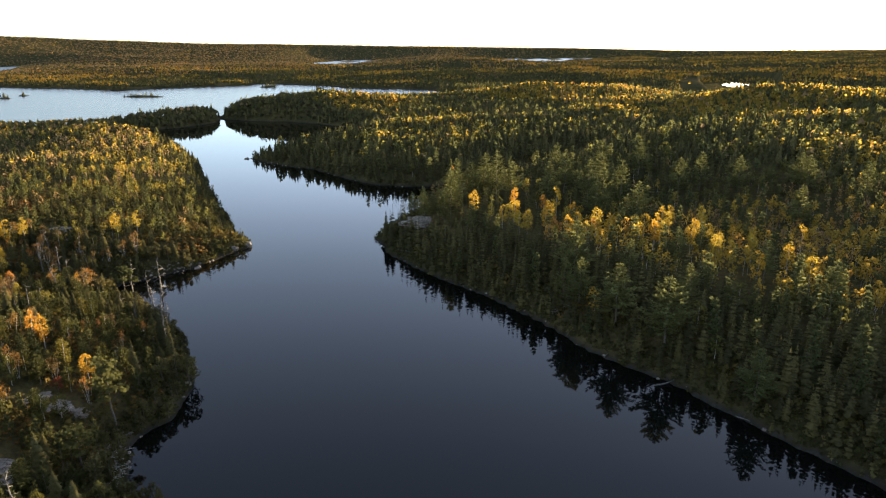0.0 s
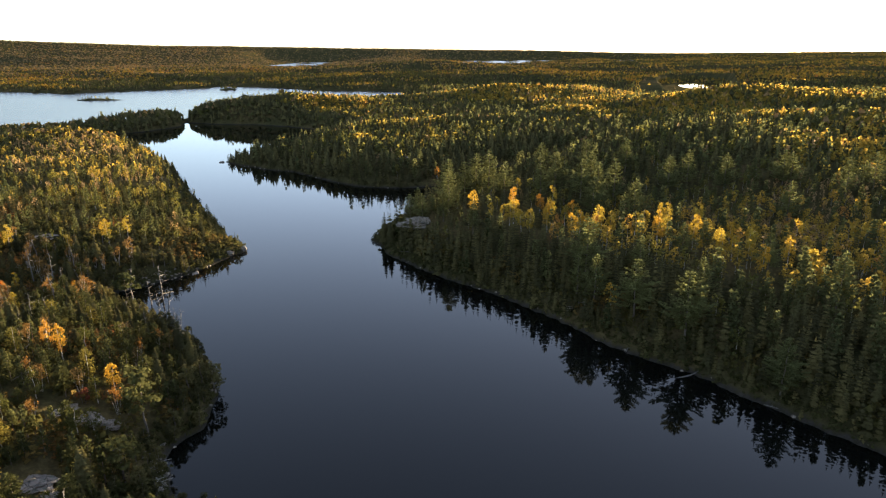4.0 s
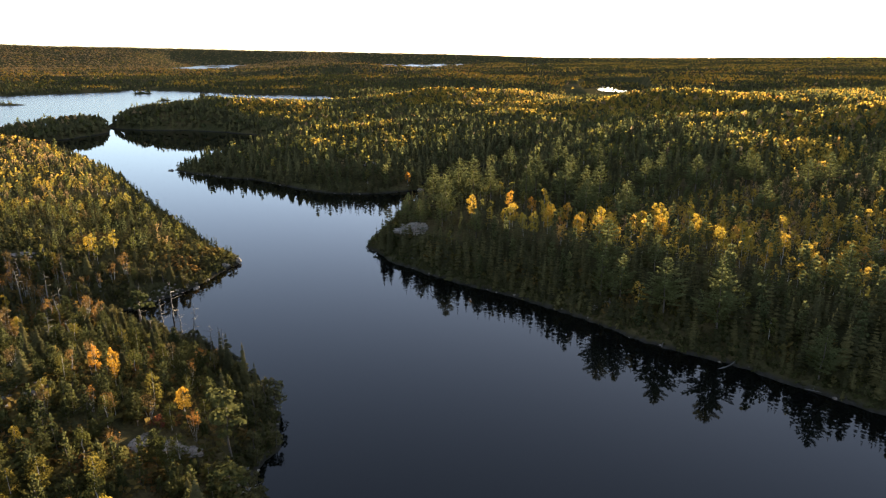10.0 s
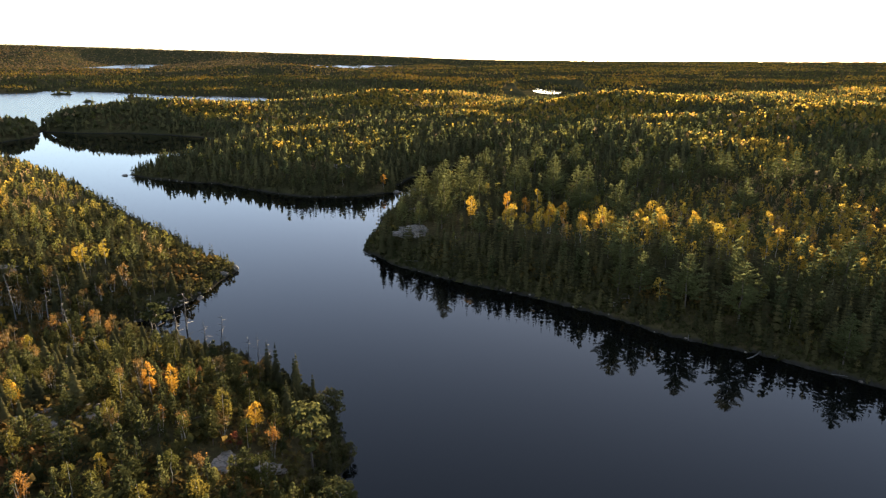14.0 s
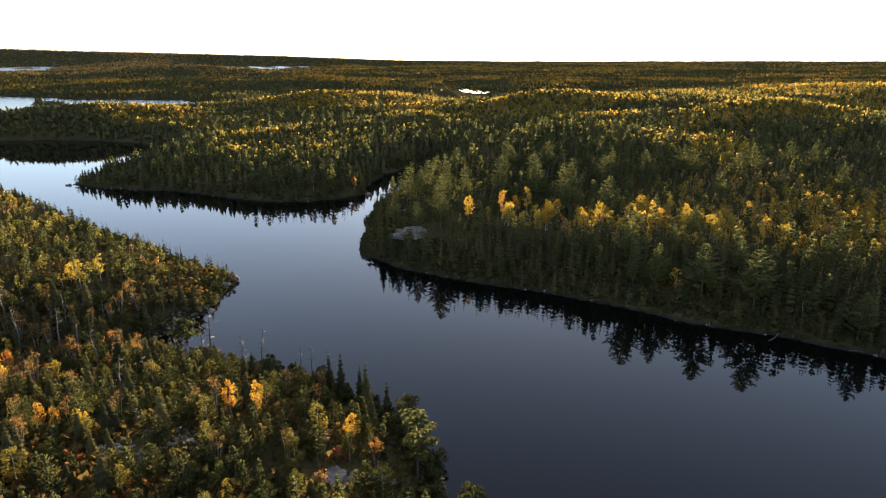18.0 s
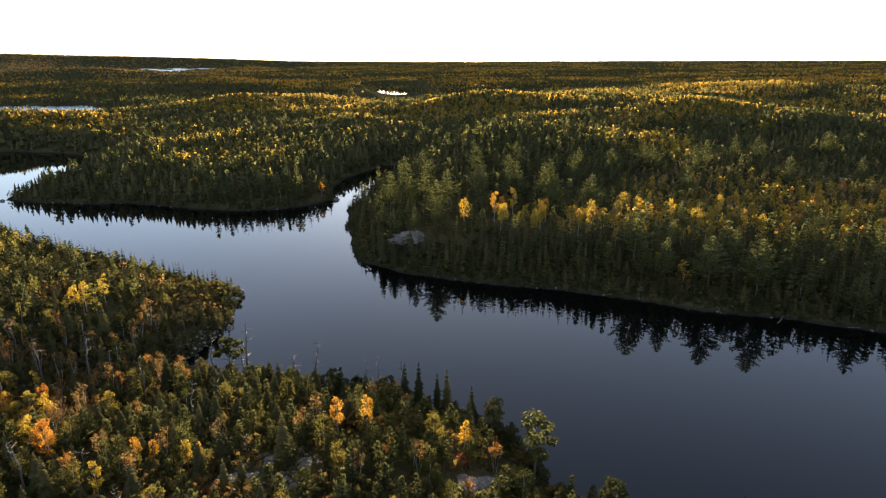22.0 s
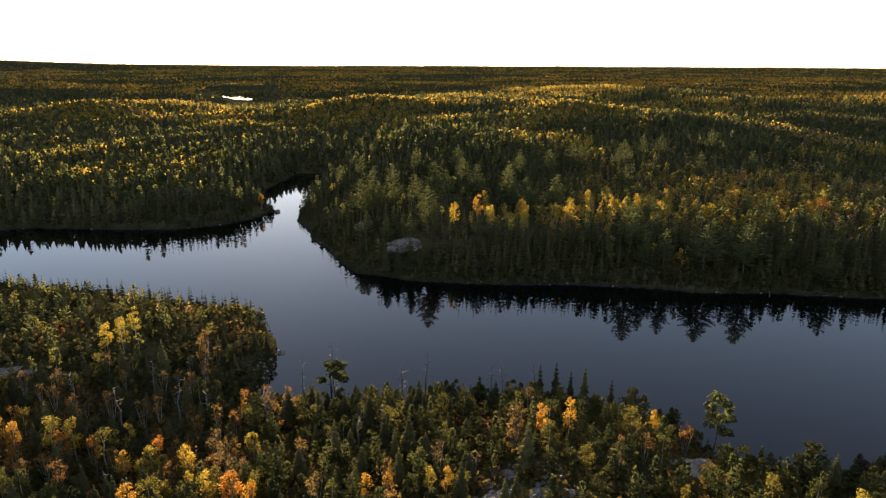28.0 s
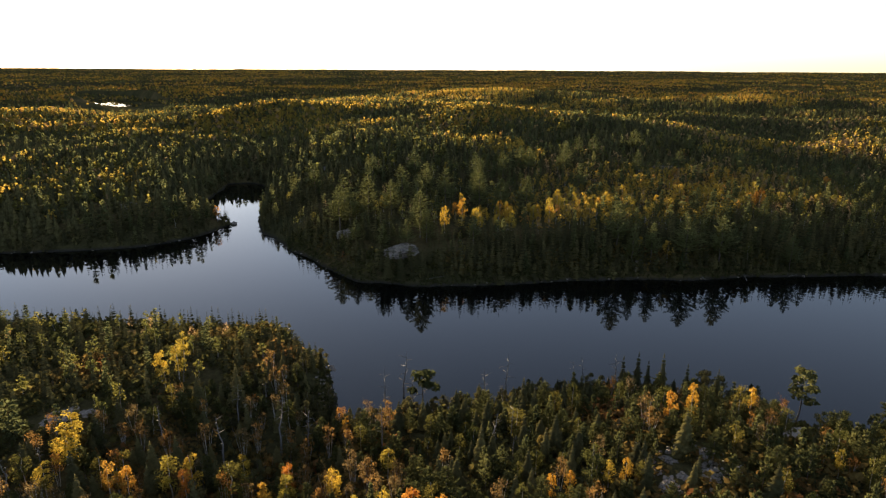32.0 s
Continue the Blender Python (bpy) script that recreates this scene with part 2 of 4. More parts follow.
def shore_distance(x, y):
    """Metres from the nearest shoreline: positive on land, negative over water."""
    x, y = np.asarray(x, float), np.asarray(y, float)
    best = np.full(x.shape, 1e12)
    wet = np.zeros(x.shape, bool)
    for poly in LAKES:
        inside = np.zeros(x.shape, bool)
        for (ax, ay), (bx, by) in zip(poly, poly[1:] + poly[:1]):
            dx, dy = bx - ax, by - ay
            k = np.clip(((x - ax) * dx + (y - ay) * dy) / (dx * dx + dy * dy), 0, 1)
            best = np.minimum(best, (x - ax - k * dx) ** 2 + (y - ay - k * dy) ** 2)
            if ay != by:
                inside ^= ((ay > y) != (by > y)) & (x < dx * (y - ay) / dy + ax)
        wet |= inside
    d = np.sqrt(best)
    d = np.where(wet, -d, d)
    d = d + (fbm(x, y, 14.0, 3, 3) - 0.5) * 5.0
    for cx, cy, rx, ry in ISLETS:
        d = np.maximum(d, (1 - np.hypot((x - cx) / rx, (y - cy) / ry)) * min(rx, ry))
    return d


def tarn_distance(x, y):
    cx, cy, a, b, turn, _ = TARN
    s, c = math.sin(radians(turn)), math.cos(radians(turn))
    u, v = (x - cx) * c - (y - cy) * s, (x - cx) * s + (y - cy) * c
    return (np.hypot(u / a, v / b) - 1) * a


def bog_distance(x, y):
    """Open bog at the near end of the small lake: negative inside."""
    s, c = math.sin(radians(20)), math.cos(radians(20))
    u, v = (x - 278) * c - (y - 1030) * s, (x - 278) * s + (y - 1030) * c
    return np.hypot(u / 62, v / 165) - 1


HILLS = [(-235, 1930, 17, 190), (250, 900, -14, 150), (-215, 612, 13, 75), (-110, 700, -2, 90), (4, 212, 4, 24), (120, 330, 5, 90), (50, 174, 5, 26), (-40, 420, 6, 60), (-150, 190, 4, 50), (-78, 88, 5.5, 30), (-106, 146, -3.5, 20), (300, 500, 8, 150),
         (700, 700, 10, 250), (1300, 1500, 12, 400)]


# the skyline: bearing in degrees and height in metres
RIM_AZ = [-62, -44, -37, -30, -19, -9, -4, 3, 12, 22, 50, 100]
RIM_TOP = [185, 178, 152, 130, 108, 93, 85, 71, 50, 45, 52, 52]


def swell(x, y):
    """Low ridges that run across the woods."""
    broad = (fbm(0.9 * x + 0.35 * y, 0.75 * y - 0.3 * x, 190.0, 61, 3) - 0.44) * 26
    return broad + (fbm(0.38 * x + 0.1 * y, y - 0.25 * x, 95.0, 91, 3) - 0.47) * 17


FAR_LEVEL = 8.0


def upland(r):
    """The far country and its lakes lie a step higher."""
    k = np.clip((r - 1500) / 600, 0, 1)
    return FAR_LEVEL * k * k * (3 - 2 * k)


def ground_height(x, y, d=None):
    x, y = np.asarray(x, float), np.asarray(y, float)
    if d is None:
        d = shore_distance(x, y)
    r, az = np.hypot(x + 60, y - 40), np.degrees(np.arctan2(x + 60, y - 40))
    land = np.maximum(d, 0)
    h = 4.6 * (1 - np.exp(-land / 8.0)) + 3.0 * (1 - np.exp(-land / 60.0))
    h = h * (0.55 + 0.9 * fbm(x, y, 60.0, 11, 3)) * np.clip(1.45 - r / 2000, 0.35, 1.0)
    far = np.clip((r - 350) / 900, 0, 1)
    h = h + far * np.clip(land / 250, 0, 1) * (9 * fbm(x, y, 380.0, 5, 4) - 4)
    h = h + np.maximum(swell(x, y), -5) * np.clip((r - 215) / 130, 0, 1) * np.clip(land / 60, 0, 1) * np.clip((1700 - r) / 700, 0.15, 1)
    for cx, cy, top, wide in HILLS:
        h = h + top * np.exp(-((x - cx) ** 2 + (y - cy) ** 2) / wide**2) * np.clip(land / 15, 0, 1)
    roll = 1 - np.abs(2 * fbm(x * 0.7 + 0.3 * y, y, 420.0, 83, 4) - 1)
    h = h + 26 * np.clip(roll - 0.62, 0, 1) * np.clip((r - 850) / 500, 0, 1) * np.clip(land / 160, 0, 1) * np.clip((3600 - r) / 1200, 0, 1)
    rise = np.clip((r - 2900) / 1750, 0, 1)
    crest = np.interp(az, RIM_AZ, RIM_TOP) - 20
    ridges = (fbm(x, y, 620.0, 21, 4) - 0.5) * crest * 0.55 * rise * np.clip((4700 - r) / 900, 0.12, 1)
    h = h + (rise**1.3 * crest + ridges) * np.clip(land / 330, 0, 1)
    h = np.where(land > 0, np.maximum(h, np.minimum(0.8, 0.35 * land)), h)
    t = tarn_distance(x, y)
    h = np.where(t < 40, np.minimum(h, TARN[5] + 0.03 * t), h)
    h = np.where((t > 0) & (t < 150), np.maximum(h, TARN[5] + 0.4 - np.maximum(t - 60, 0) * 0.08), h)
    h = np.where(t < 9, np.minimum(h, TARN[5] - 1.5), h)
    wet = np.clip(-d, 0, None)
    h = np.where(d < 0, -0.05 - 0.3 * np.minimum(wet, 12) - 0.05 * np.minimum(wet, 200), h)
    return h + upland(r)


def grid_lines(lo, hi, step, far_lo, far_hi, grow):
    line = list(np.arange(lo, hi + 0.1, step))
    s, v = step, hi
    while v < far_hi:
        s *= grow
        v += s
        line.append(v)
    s, v, head = step, lo, []
    while v > far_lo:
        s *= grow
        v -= s
        head.append(v)
    return np.array(head[::-1] + line)


def add_mesh(name, verts, tris, mat, tint=None, smooth=False):
    me = bpy.data.meshes.new(name)
    me.vertices.add(len(verts))
    me.vertices.foreach_set("co", np.ascontiguousarray(verts, np.float32).ravel())
    me.loops.add(3 * len(tris))
    me.loops.foreach_set("vertex_index", np.ascontiguousarray(tris, np.int32).ravel())
    me.polygons.add(len(tris))
    me.polygons.foreach_set("loop_start", np.arange(0, 3 * len(tris), 3, dtype=np.int32))
    if smooth:
        me.polygons.foreach_set("use_smooth", np.ones(len(tris), bool))
    if tint is not None:
        at = me.attributes.new("tint", "FLOAT", "POINT")
        at.data.foreach_set("value", np.ascontiguousarray(tint, np.float32))
    me.materials.append(mat)
    me.update()
    me.validate()
    return me


# ---- ground and water ----
gx = grid_lines(-300, 210, 3.0, -6600, 6800, 1.032)
gy = grid_lines(50, 370, 3.0, -900, 6800, 1.029)
GX, GY = np.meshgrid(gx, gy)
GZ = ground_height(GX, GY)
cols, rows_n = len(gx), len(gy)
idx = np.arange(cols * rows_n).reshape(rows_n, cols)
a, b, c, e = idx[:-1, :-1].ravel(), idx[:-1, 1:].ravel(), idx[1:, 1:].ravel(), idx[1:, :-1].ravel()
ground = new("ground", add_mesh("ground", np.stack([GX.ravel(), GY.ravel(), GZ.ravel()], 1), np.concatenate([np.stack([a, b, c], 1), np.stack([a, c, e], 1)]), m_ground, smooth=True))
tagged(ground, "rolling boreal forest floor of moss, leaf litter and granite", "ground", kind="structure")


def flat_sheet(name, outline, z, mat, label):
    bm = bmesh.new()
    bm.faces.new([bm.verts.new((x, y, z)) for x, y in outline])
    me = bpy.data.meshes.new(name)
    bm.to_mesh(me)
    bm.free()
    me.materials.append(mat)
    return tagged(new(name, me), label, "water", kind="structure")


flat_sheet("water", [(-6600, -900), (6800, -900), (6800, 6800), (-6600, 6800)], 0.0, m_water, "calm dark blue lake mirroring the trees and the sky")
flat_sheet("water_open", FAR_SHORE[11:] + LEFT_SHORE[:7], 0.02, m_ripple, "open lake ruffled pale blue by the wind")
for i, poly in enumerate(LAKES[1:]):
    flat_sheet(f"water_far_{i + 1}", poly, FAR_LEVEL + 0.05, m_breeze, "wind-rippled bright lake far off between the woods")
tc, ts = math.cos(radians(TARN[4])), math.sin(radians(TARN[4]))
flat_sheet("water_tarn", [(TARN[0] + 1.3 * TARN[2] * math.cos(k) * tc + 1.05 * TARN[3] * math.sin(k) * ts, TARN[1] - 1.3 * TARN[2] * math.cos(k) * ts + 1.05 * TARN[3] * math.sin(k) * tc)
                          for k in np.linspace(0, 2 * math.pi, 40, endpoint=False)], TARN[5] - 0.1, m_water, "small far forest lake that catches the low sun")

for i, (cx, cy, rx, ry) in enumerate(ISLETS):
    bm = bmesh.new()
    bmesh.ops.create_grid(bm, x_segments=24, y_segments=24, size=1)
    for v in bm.verts:
        v.co.x, v.co.y = cx + v.co.x * (rx + 3), cy + v.co.y * (ry + 3)
    co = np.array([v.co[:2] for v in bm.verts])
    for v, h in zip(bm.verts, ground_height(co[:, 0], co[:, 1])):
        v.co.z = h - 0.02
    me = bpy.data.meshes.new("islet")
    bm.to_mesh(me)
    bm.free()
    me.materials.append(m_ground)
    tagged(new(f"islet_{i + 1}", me), "small rocky islet in the lake", "islet", kind="structure")

# ---- tree shapes: vertices and triangles ----


class Shape:
    def __init__(self):
        self.v, self.t = [], []

    def tri(self, *p):
        n = len(self.v)
        self.v += [tuple(q) for q in p]
        self.t.append((n, n + 1, n + 2))

    def kite(self, root, tip, width, sag, at=0.55):
        """A leaf spray: two triangles folded along the line from root to tip."""
        root, tip = np.array(root, float), np.array(tip, float)
        d = tip - root
        side = np.array([-d[1], d[0], 0.0])
        side /= np.linalg.norm(side) + 1e-6
        mid = root + at * d
        n = len(self.v)
        self.v += [tuple(root), tuple(mid + side * width - (0, 0, sag)), tuple(tip), tuple(mid - side * width - (0, 0, sag))]
        self.t += [(n, n + 1, n + 2), (n, n + 2, n + 3)]

    def leaf(self, centre, normal, size, rng):
        """A clump of leaves: a bent, uneven four-sided patch."""
        nrm = np.array(normal, float)
        nrm /= np.linalg.norm(nrm) + 1e-6
        u = np.cross(nrm, rng.normal(size=3))
        u /= np.linalg.norm(u) + 1e-6
        w = np.cross(nrm, u)
        s = size * rng.uniform(0.55, 1.2, 4)
        n = len(self.v)
        c = np.array(centre)
        self.v += [tuple(c + u * s[0]), tuple(c + w * s[1] + nrm * size * 0.3), tuple(c - u * s[2]), tuple(c - w * s[3] - nrm * size * 0.25)]
        self.t += [(n, n + 1, n + 2), (n, n + 2, n + 3)]

    def pole(self, points, radii, sides=6):
        n = len(self.v)
        for p, r in zip(points, radii):
            for k in range(sides):
                q = 2 * math.pi * k / sides
                self.v.append((p[0] + r * math.cos(q), p[1] + r * math.sin(q), p[2]))
        for i in range(len(points) - 1):
            for k in range(sides):
                o, o2 = n + i * sides + k, n + i * sides + (k + 1) % sides
                self.t += [(o, o2, o2 + sides), (o, o2 + sides, o + sides)]

    def stick(self, p, q, r):
        """A thin tapering branch with three sides."""
        p, q = np.array(p, float), np.array(q, float)
        d = q - p
        u = np.cross(d, (0.3, 0.2, 1.0))
        u /= np.linalg.norm(u) + 1e-6
        w = np.cross(d, u)
        w /= np.linalg.norm(w) + 1e-6
        n = len(self.v)
        for k in range(3):
            o = 2.1 * k
            self.v.append(tuple(p + r * (math.cos(o) * u + math.sin(o) * w)))
        self.v.append(tuple(q))
        self.t += [(n, n + 1, n + 3), (n + 1, n + 2, n + 3), (n + 2, n, n + 3)]

    def arrays(self):
        return np.array(self.v, float), np.array(self.t, np.int64)


def spruce_crown(rng, h, r, levels, per, rich):
    s = Shape()
    low = rng.uniform(0.06, 0.16)
    for i in range(levels):
        f = (i + rng.uniform(0, 0.6)) / levels
        z, rad = h * (low + (1 - low) * f), r * (1 - f) ** 0.8 * rng.uniform(0.75, 1.15) + 0.10
        for k in range(per):
            q = 6.283 * (k + rng.uniform(-0.3, 0.3)) / per + i * 1.3
            rr = rad * rng.uniform(0.7, 1.2)
            c, sn = math.cos(q), math.sin(q)
            tip = (c * rr, sn * rr, z - rr * rng.uniform(0.25, 0.55))
            s.kite((0, 0, z), tip, rr * (0.24 if rich else 0.46) + 0.08, rr * 0.10)
            if rich and rr > 0.35:
                for sg in (-1, 1):
                    o = q + sg * 0.55
                    root = (c * rr * 0.35, sn * rr * 0.35, z - rr * 0.12)
                    s.kite(root, (root[0] + math.cos(o) * rr * 0.55, root[1] + math.sin(o) * rr * 0.55, root[2] - rr * 0.28), rr * 0.15 + 0.04, rr * 0.06)
    s.kite((0, 0, h * 0.9), (0.04, 0.02, h * 1.03), 0.09, 0)
    s.kite((0.02, 0, h * 0.9), (0.0, 0.05, h * 1.03), 0.09, 0)
    return s.arrays()


def leafy_crown(rng, h, r, lobes, clumps, size, low=0.3):
    s = Shape()
    mid = h * (low + 1) / 2
    half = h * (1 - low) / 2
    cs = []
    for k in range(lobes):
        f = -0.85 + 1.75 * (k + 0.5) / lobes
        w = math.sqrt(max(0.08, 1 - (f * 0.9 + 0.15) ** 2)) * r * 0.66
        q = rng.uniform(0, 6.283)
        cs.append((w * math.cos(q), w * math.sin(q), mid + f * half * 0.85, r * rng.uniform(0.30, 0.60) * (1.05 - 0.4 * max(f, 0))))
    for i in range(clumps):
        cx, cy, cz, cr = cs[i % lobes]
        n = rng.normal(size=3)
        n /= np.linalg.norm(n)
        rad = cr * rng.uniform(0.55, 1.08)
        p = (cx + n[0] * rad, cy + n[1] * rad, cz + n[2] * rad * 1.15)
        s.leaf(p, n + rng.normal(size=3) * 0.5, size * rng.uniform(0.6, 1.25), rng)
    return s.arrays()


def pine_crown(rng, h, r, levels, per, tufts, low, size):
    """A cone of level storeys, each a ring of limbs that carry upright tufts of needles, with gaps between."""
    s = Shape()
    for i in range(levels):
        f = (i + 0.5 * rng.uniform(0, 1)) / levels
        z = h * (low + (1 - low) * f)
        rad = r * (1.02 - f) ** 0.7 * (0.72 if i == 0 else 1) * rng.uniform(0.7, 1.15) + 0.25
        for k in range(per):
            q = 6.283 * k / per + rng.uniform(-0.5, 0.5) + i
            rr = rad * rng.uniform(0.6, 1.15)
            for j in range(tufts):
                g = rng.uniform(0.15, 1.0)
                qq = q + rng.normal() * 0.16 / (0.4 + g)
                up = z + rr * 0.2 * g**1.5 + rng.normal() * 0.13
                n = rng.normal(size=3) + (0.5 * math.cos(qq), 0.5 * math.sin(qq), 0.5)
                s.leaf((math.cos(qq) * rr * g, math.sin(qq) * rr * g, up), n, size * rng.uniform(0.6, 1.1), rng)
    for j in range(4):
        s.leaf((rng.normal() * 0.1, rng.normal() * 0.1, h * rng.uniform(0.94, 1.0)), (rng.normal(), rng.normal(), 0), size * 0.7, rng)
    return s.arrays()


def spiky(rng, h, r, rings):
    """A far conifer: stacked uneven skirts."""
    v, t = [], []
    for i in range(rings):
        f = i / rings
        z0, z1 = h * (0.05 + 0.88 * f), h * min(1.0, 0.05 + 0.88 * (f + 1.7 / rings))
        n = len(v)
        sides = 6
        for k in range(sides):
            q = 6.283 * k / sides + rng.uniform(-0.2, 0.2)
            rr = r * (1 - f) ** 0.8 * (1.15 if k % 2 else 0.7) * rng.uniform(0.8, 1.2)
            v.append((rr * math.cos(q), rr * math.sin(q), z0 - (0.25 if k % 2 else 0) * r * (1 - f)))
        v.append((0, 0, z1))
        t += [(n + k, n + (k + 1) % sides, n + sides) for k in range(sides)]
    return np.array(v), np.array(t)


def lump(rng, h, r, round_top):
    """A very far crown: a crooked bipyramid."""
    v = []
    for k in range(4):
        q = 1.571 * k + rng.uniform(-0.3, 0.3)
        rr = r * rng.uniform(0.75, 1.2)
        v.append((rr * math.cos(q), rr * math.sin(q), h * (rng.uniform(0.4, 0.65) if round_top else rng.uniform(0.1, 0.3))))
    v += [(rng.normal() * r * 0.2, rng.normal() * r * 0.2, h)]
    return np.array(v), np.array([(k, (k + 1) % 4, 4) for k in range(4)])


def scatter(templates, pos, size, girth, rng, tint):
    """Joins many turned and scaled copies of the templates. Returns vertices, triangles and tints."""
    pick = rng.integers(0, len(templates), len(pos))
    turn = rng.uniform(0, 6.283, len(pos))
    V, T, C, base = [], [], [], 0
    for k, (tv, tt) in enumerate(templates):
        m = pick == k
        n = int(m.sum())
        if not n:
            continue
        c, s, g = np.cos(turn[m])[:, None], np.sin(turn[m])[:, None], (size[m] * girth[m])[:, None]
        v = np.stack([(tv[:, 0] * c - tv[:, 1] * s) * g, (tv[:, 0] * s + tv[:, 1] * c) * g, tv[:, 2] * size[m][:, None]], 2) + pos[m][:, None, :]
        V.append(v.reshape(-1, 3))
        T.append((tt[None] + (base + np.arange(n) * len(tv))[:, None, None]).reshape(-1, 3))
        C.append(np.repeat(tint[m], len(tv)))
        base += n * len(tv)
    return np.concatenate(V), np.concatenate(T), np.concatenate(C)


# ---- where the trees stand ----
rng = np.random.default_rng(7)
EYE_X, EYE_Y = -60.0, 20.0


def jittered(x0, x1, y0, y1, step):
    xs, ys = np.meshgrid(np.arange(x0, x1, step), np.arange(y0, y1, step))
    return xs.ravel() + rng.uniform(-0.48, 0.48, xs.size) * step, ys.ravel() + rng.uniform(-0.48, 0.48, xs.size) * step


def in_sight(x, y, slack=0.0):
    az = np.degrees(np.arctan2(x + 60, y + 10))
    return (az > -62 - slack) & (az < 100 + slack)


def stand(x, y):
    """Land points clear of the water, with ground height and distance from the shore."""
    d = shore_distance(x, y)
    ok = (d > 0.5) & (tarn_distance(x, y) > 6) & in_sight(x, y) & ((bog_distance(x, y) > 0) | (value_noise(x, y, 2.0, 97) > 0.93))
    x, y, d = x[ok], y[ok], d[ok]
    return x, y, ground_height(x, y, d), d


GROVES = [(150, 150, 55, 0.25), (185, 160, 40, 0.5), (45, 242, 45, -0.8), (50, 185, 22, 0.55), (100, 195, 30, 0.5), (-250, 345, 80, 0.8), (-215, 290, 50, 0.4), (-125, 285, 40, -0.6), (-112, 195, 48, -0.9), (-40, 390, 60, 0.5), (60, 130, 25, -0.8), (0, 240, 30, -0.6), (80, 300, 60, -0.6), (-100, 330, 30, -0.8)]


def species(x, y, d):
    """0 spruce, 1 pine, 2 leafy; and the leaf hue from green to orange."""
    n = len(x)
    patch = fbm(x, y, 75.0, 31, 3)
    streak = fbm(x * 0.55 - y * 0.2, y, 60.0, 37, 3)
    # birches favour ridges; their yellow also paints sunlit crests against shaded hollows
    ridge = np.clip(0.5 + swell(x, y) / 20, 0, 1)
    warm = np.clip((0.4 * patch + 0.32 * streak + 0.28 * ridge - 0.475) / 0.11, 0, 1)
    for cx, cy, wide, add in GROVES:
        warm = np.clip(warm + add * np.exp(-((x - cx) ** 2 + (y - cy) ** 2) / wide**2), 0, 1)
    left = on_left(x, y)
    p_leaf = np.where(left, 0.20 + 0.38 * warm, 0.13 + 0.60 * warm)
    p_leaf = np.where((d < 24) & ~left, 0.04, p_leaf)
    p_leaf = np.where((d < 6), p_leaf * 0.3, p_leaf)
    p_pine = (0.05 + 0.14 * fbm(x, y, 90.0, 41, 2)) * np.where(left, 0.5, 1.0)
    # with distance, more bare birch and an ochre that paints in haze
    ochre = np.clip((np.hypot(x, y) - 1500) / 900, 0, 1) * np.clip((500 - x) / 800, 0, 1)
    p_leaf = p_leaf + 0.16 * np.clip((np.hypot(x, y) - 800) / 500, 0, 1)
    p_leaf = np.where(ochre > 0, p_leaf * (1 - ochre) + 0.88 * ochre, p_leaf)
    u = rng.uniform(size=n)
    kind = np.where(u < p_leaf, 2, np.where(u < p_leaf + p_pine, 1, 0))
    hue = np.clip(0.06 + 0.60 * warm + rng.normal(size=n) * 0.17 - 0.13 * left + 0.42 * ochre, 0, 1)
    bare = np.where(fbm(x, y, 38.0, 77, 3) > np.where(left, 0.42, 0.5), np.where(left, 0.55, np.where((x > 85) & (y < 260), 0.6, 0.18)), 0.06) * (d > 12) + 0.75 * ochre
    kind = np.where((kind == 2) & (rng.uniform(size=n) < bare), 3, kind)
    return kind, hue



# bare rock, clear of trees: x, y, half length, half width, turn, rise
OUTCROPS = [(-53, 86.8, 3.2, 2.2, -10, 0.35), (-49.4, 87.3, 3.4, 1.9, -15, 0.35), (-46.4, 88.1, 2.2, 1.2, -10, 0.4), (-46, 71.5, 3.0, 1.9, 10, 0.35), (-43.2, 70.4, 1.8, 1.1, -20, 0.3),
            (-76.5, 92.2, 1.9, 1.2, 30, 0.35), (-73.6, 90.4, 1.5, 1.0, -20, 0.3), (-78.4, 95, 1.3, 0.9, 60, 0.3), (-124, 178.5, 4.2, 2.0, 20, 0.3), (-119.5, 177.5, 2.0, 1.2, -10, 0.3), (-13, 205.5, 6.6, 4.2, -18, 2.4), (-8, 237, 5.0, 3.0, 20, 1.6),
            (118, 172, 3.5, 2.0, 10, 1.0), (-38, 332, 5.0, 3.0, 0, 1.8), (60, 330, 5.0, 3.0, 30, 1.5), (170, 205, 4.0, 2.4, 40, 1.0), (189, 206, 11.0, 3.6, -38, 0.9), (212, 185, 8.0, 3.0, -30, 0.9), (-81, 96, 2.2, 1.4, 15, 0.45), (-71, 95.5, 1.6, 1.1, -35, 0.4), (-75.4, 98.2, 1.5, 0.9, 80, 0.35)]


def open_ground(x, y):
    """True where no rock lies bare."""
    ok = np.ones(len(x), bool)
    for cx, cy, a, b, turn, _ in OUTCROPS:
        c, s = math.cos(radians(turn)), math.sin(radians(turn))
        u, v = (x - cx) * c + (y - cy) * s, -(x - cx) * s + (y - cy) * c
        ok &= (u / (a + 0.6)) ** 2 + (v / (b + 0.6)) ** 2 > 1
    return ok & (np.hypot(x + 77.5, y - 164) > 5.5)


def growth(x, y):
    """How tall the trees stand: low on the near shores, taller across the water."""
    islet = np.where((y > 790) & (x < -250), 0.6, 1.0)
    islet = islet * np.where((x < 4) & (y > 176) & (y < 285) & (x > -60), 0.75 - 0.25 * (x < -14), 1.0)
    return islet * np.where(on_left(x, y), np.where((y > 395) & (x > -330), 0.88, 0.6), np.where(y > 280, 0.88, np.where((y > 190) & (x < 230), 0.72, 0.84)))


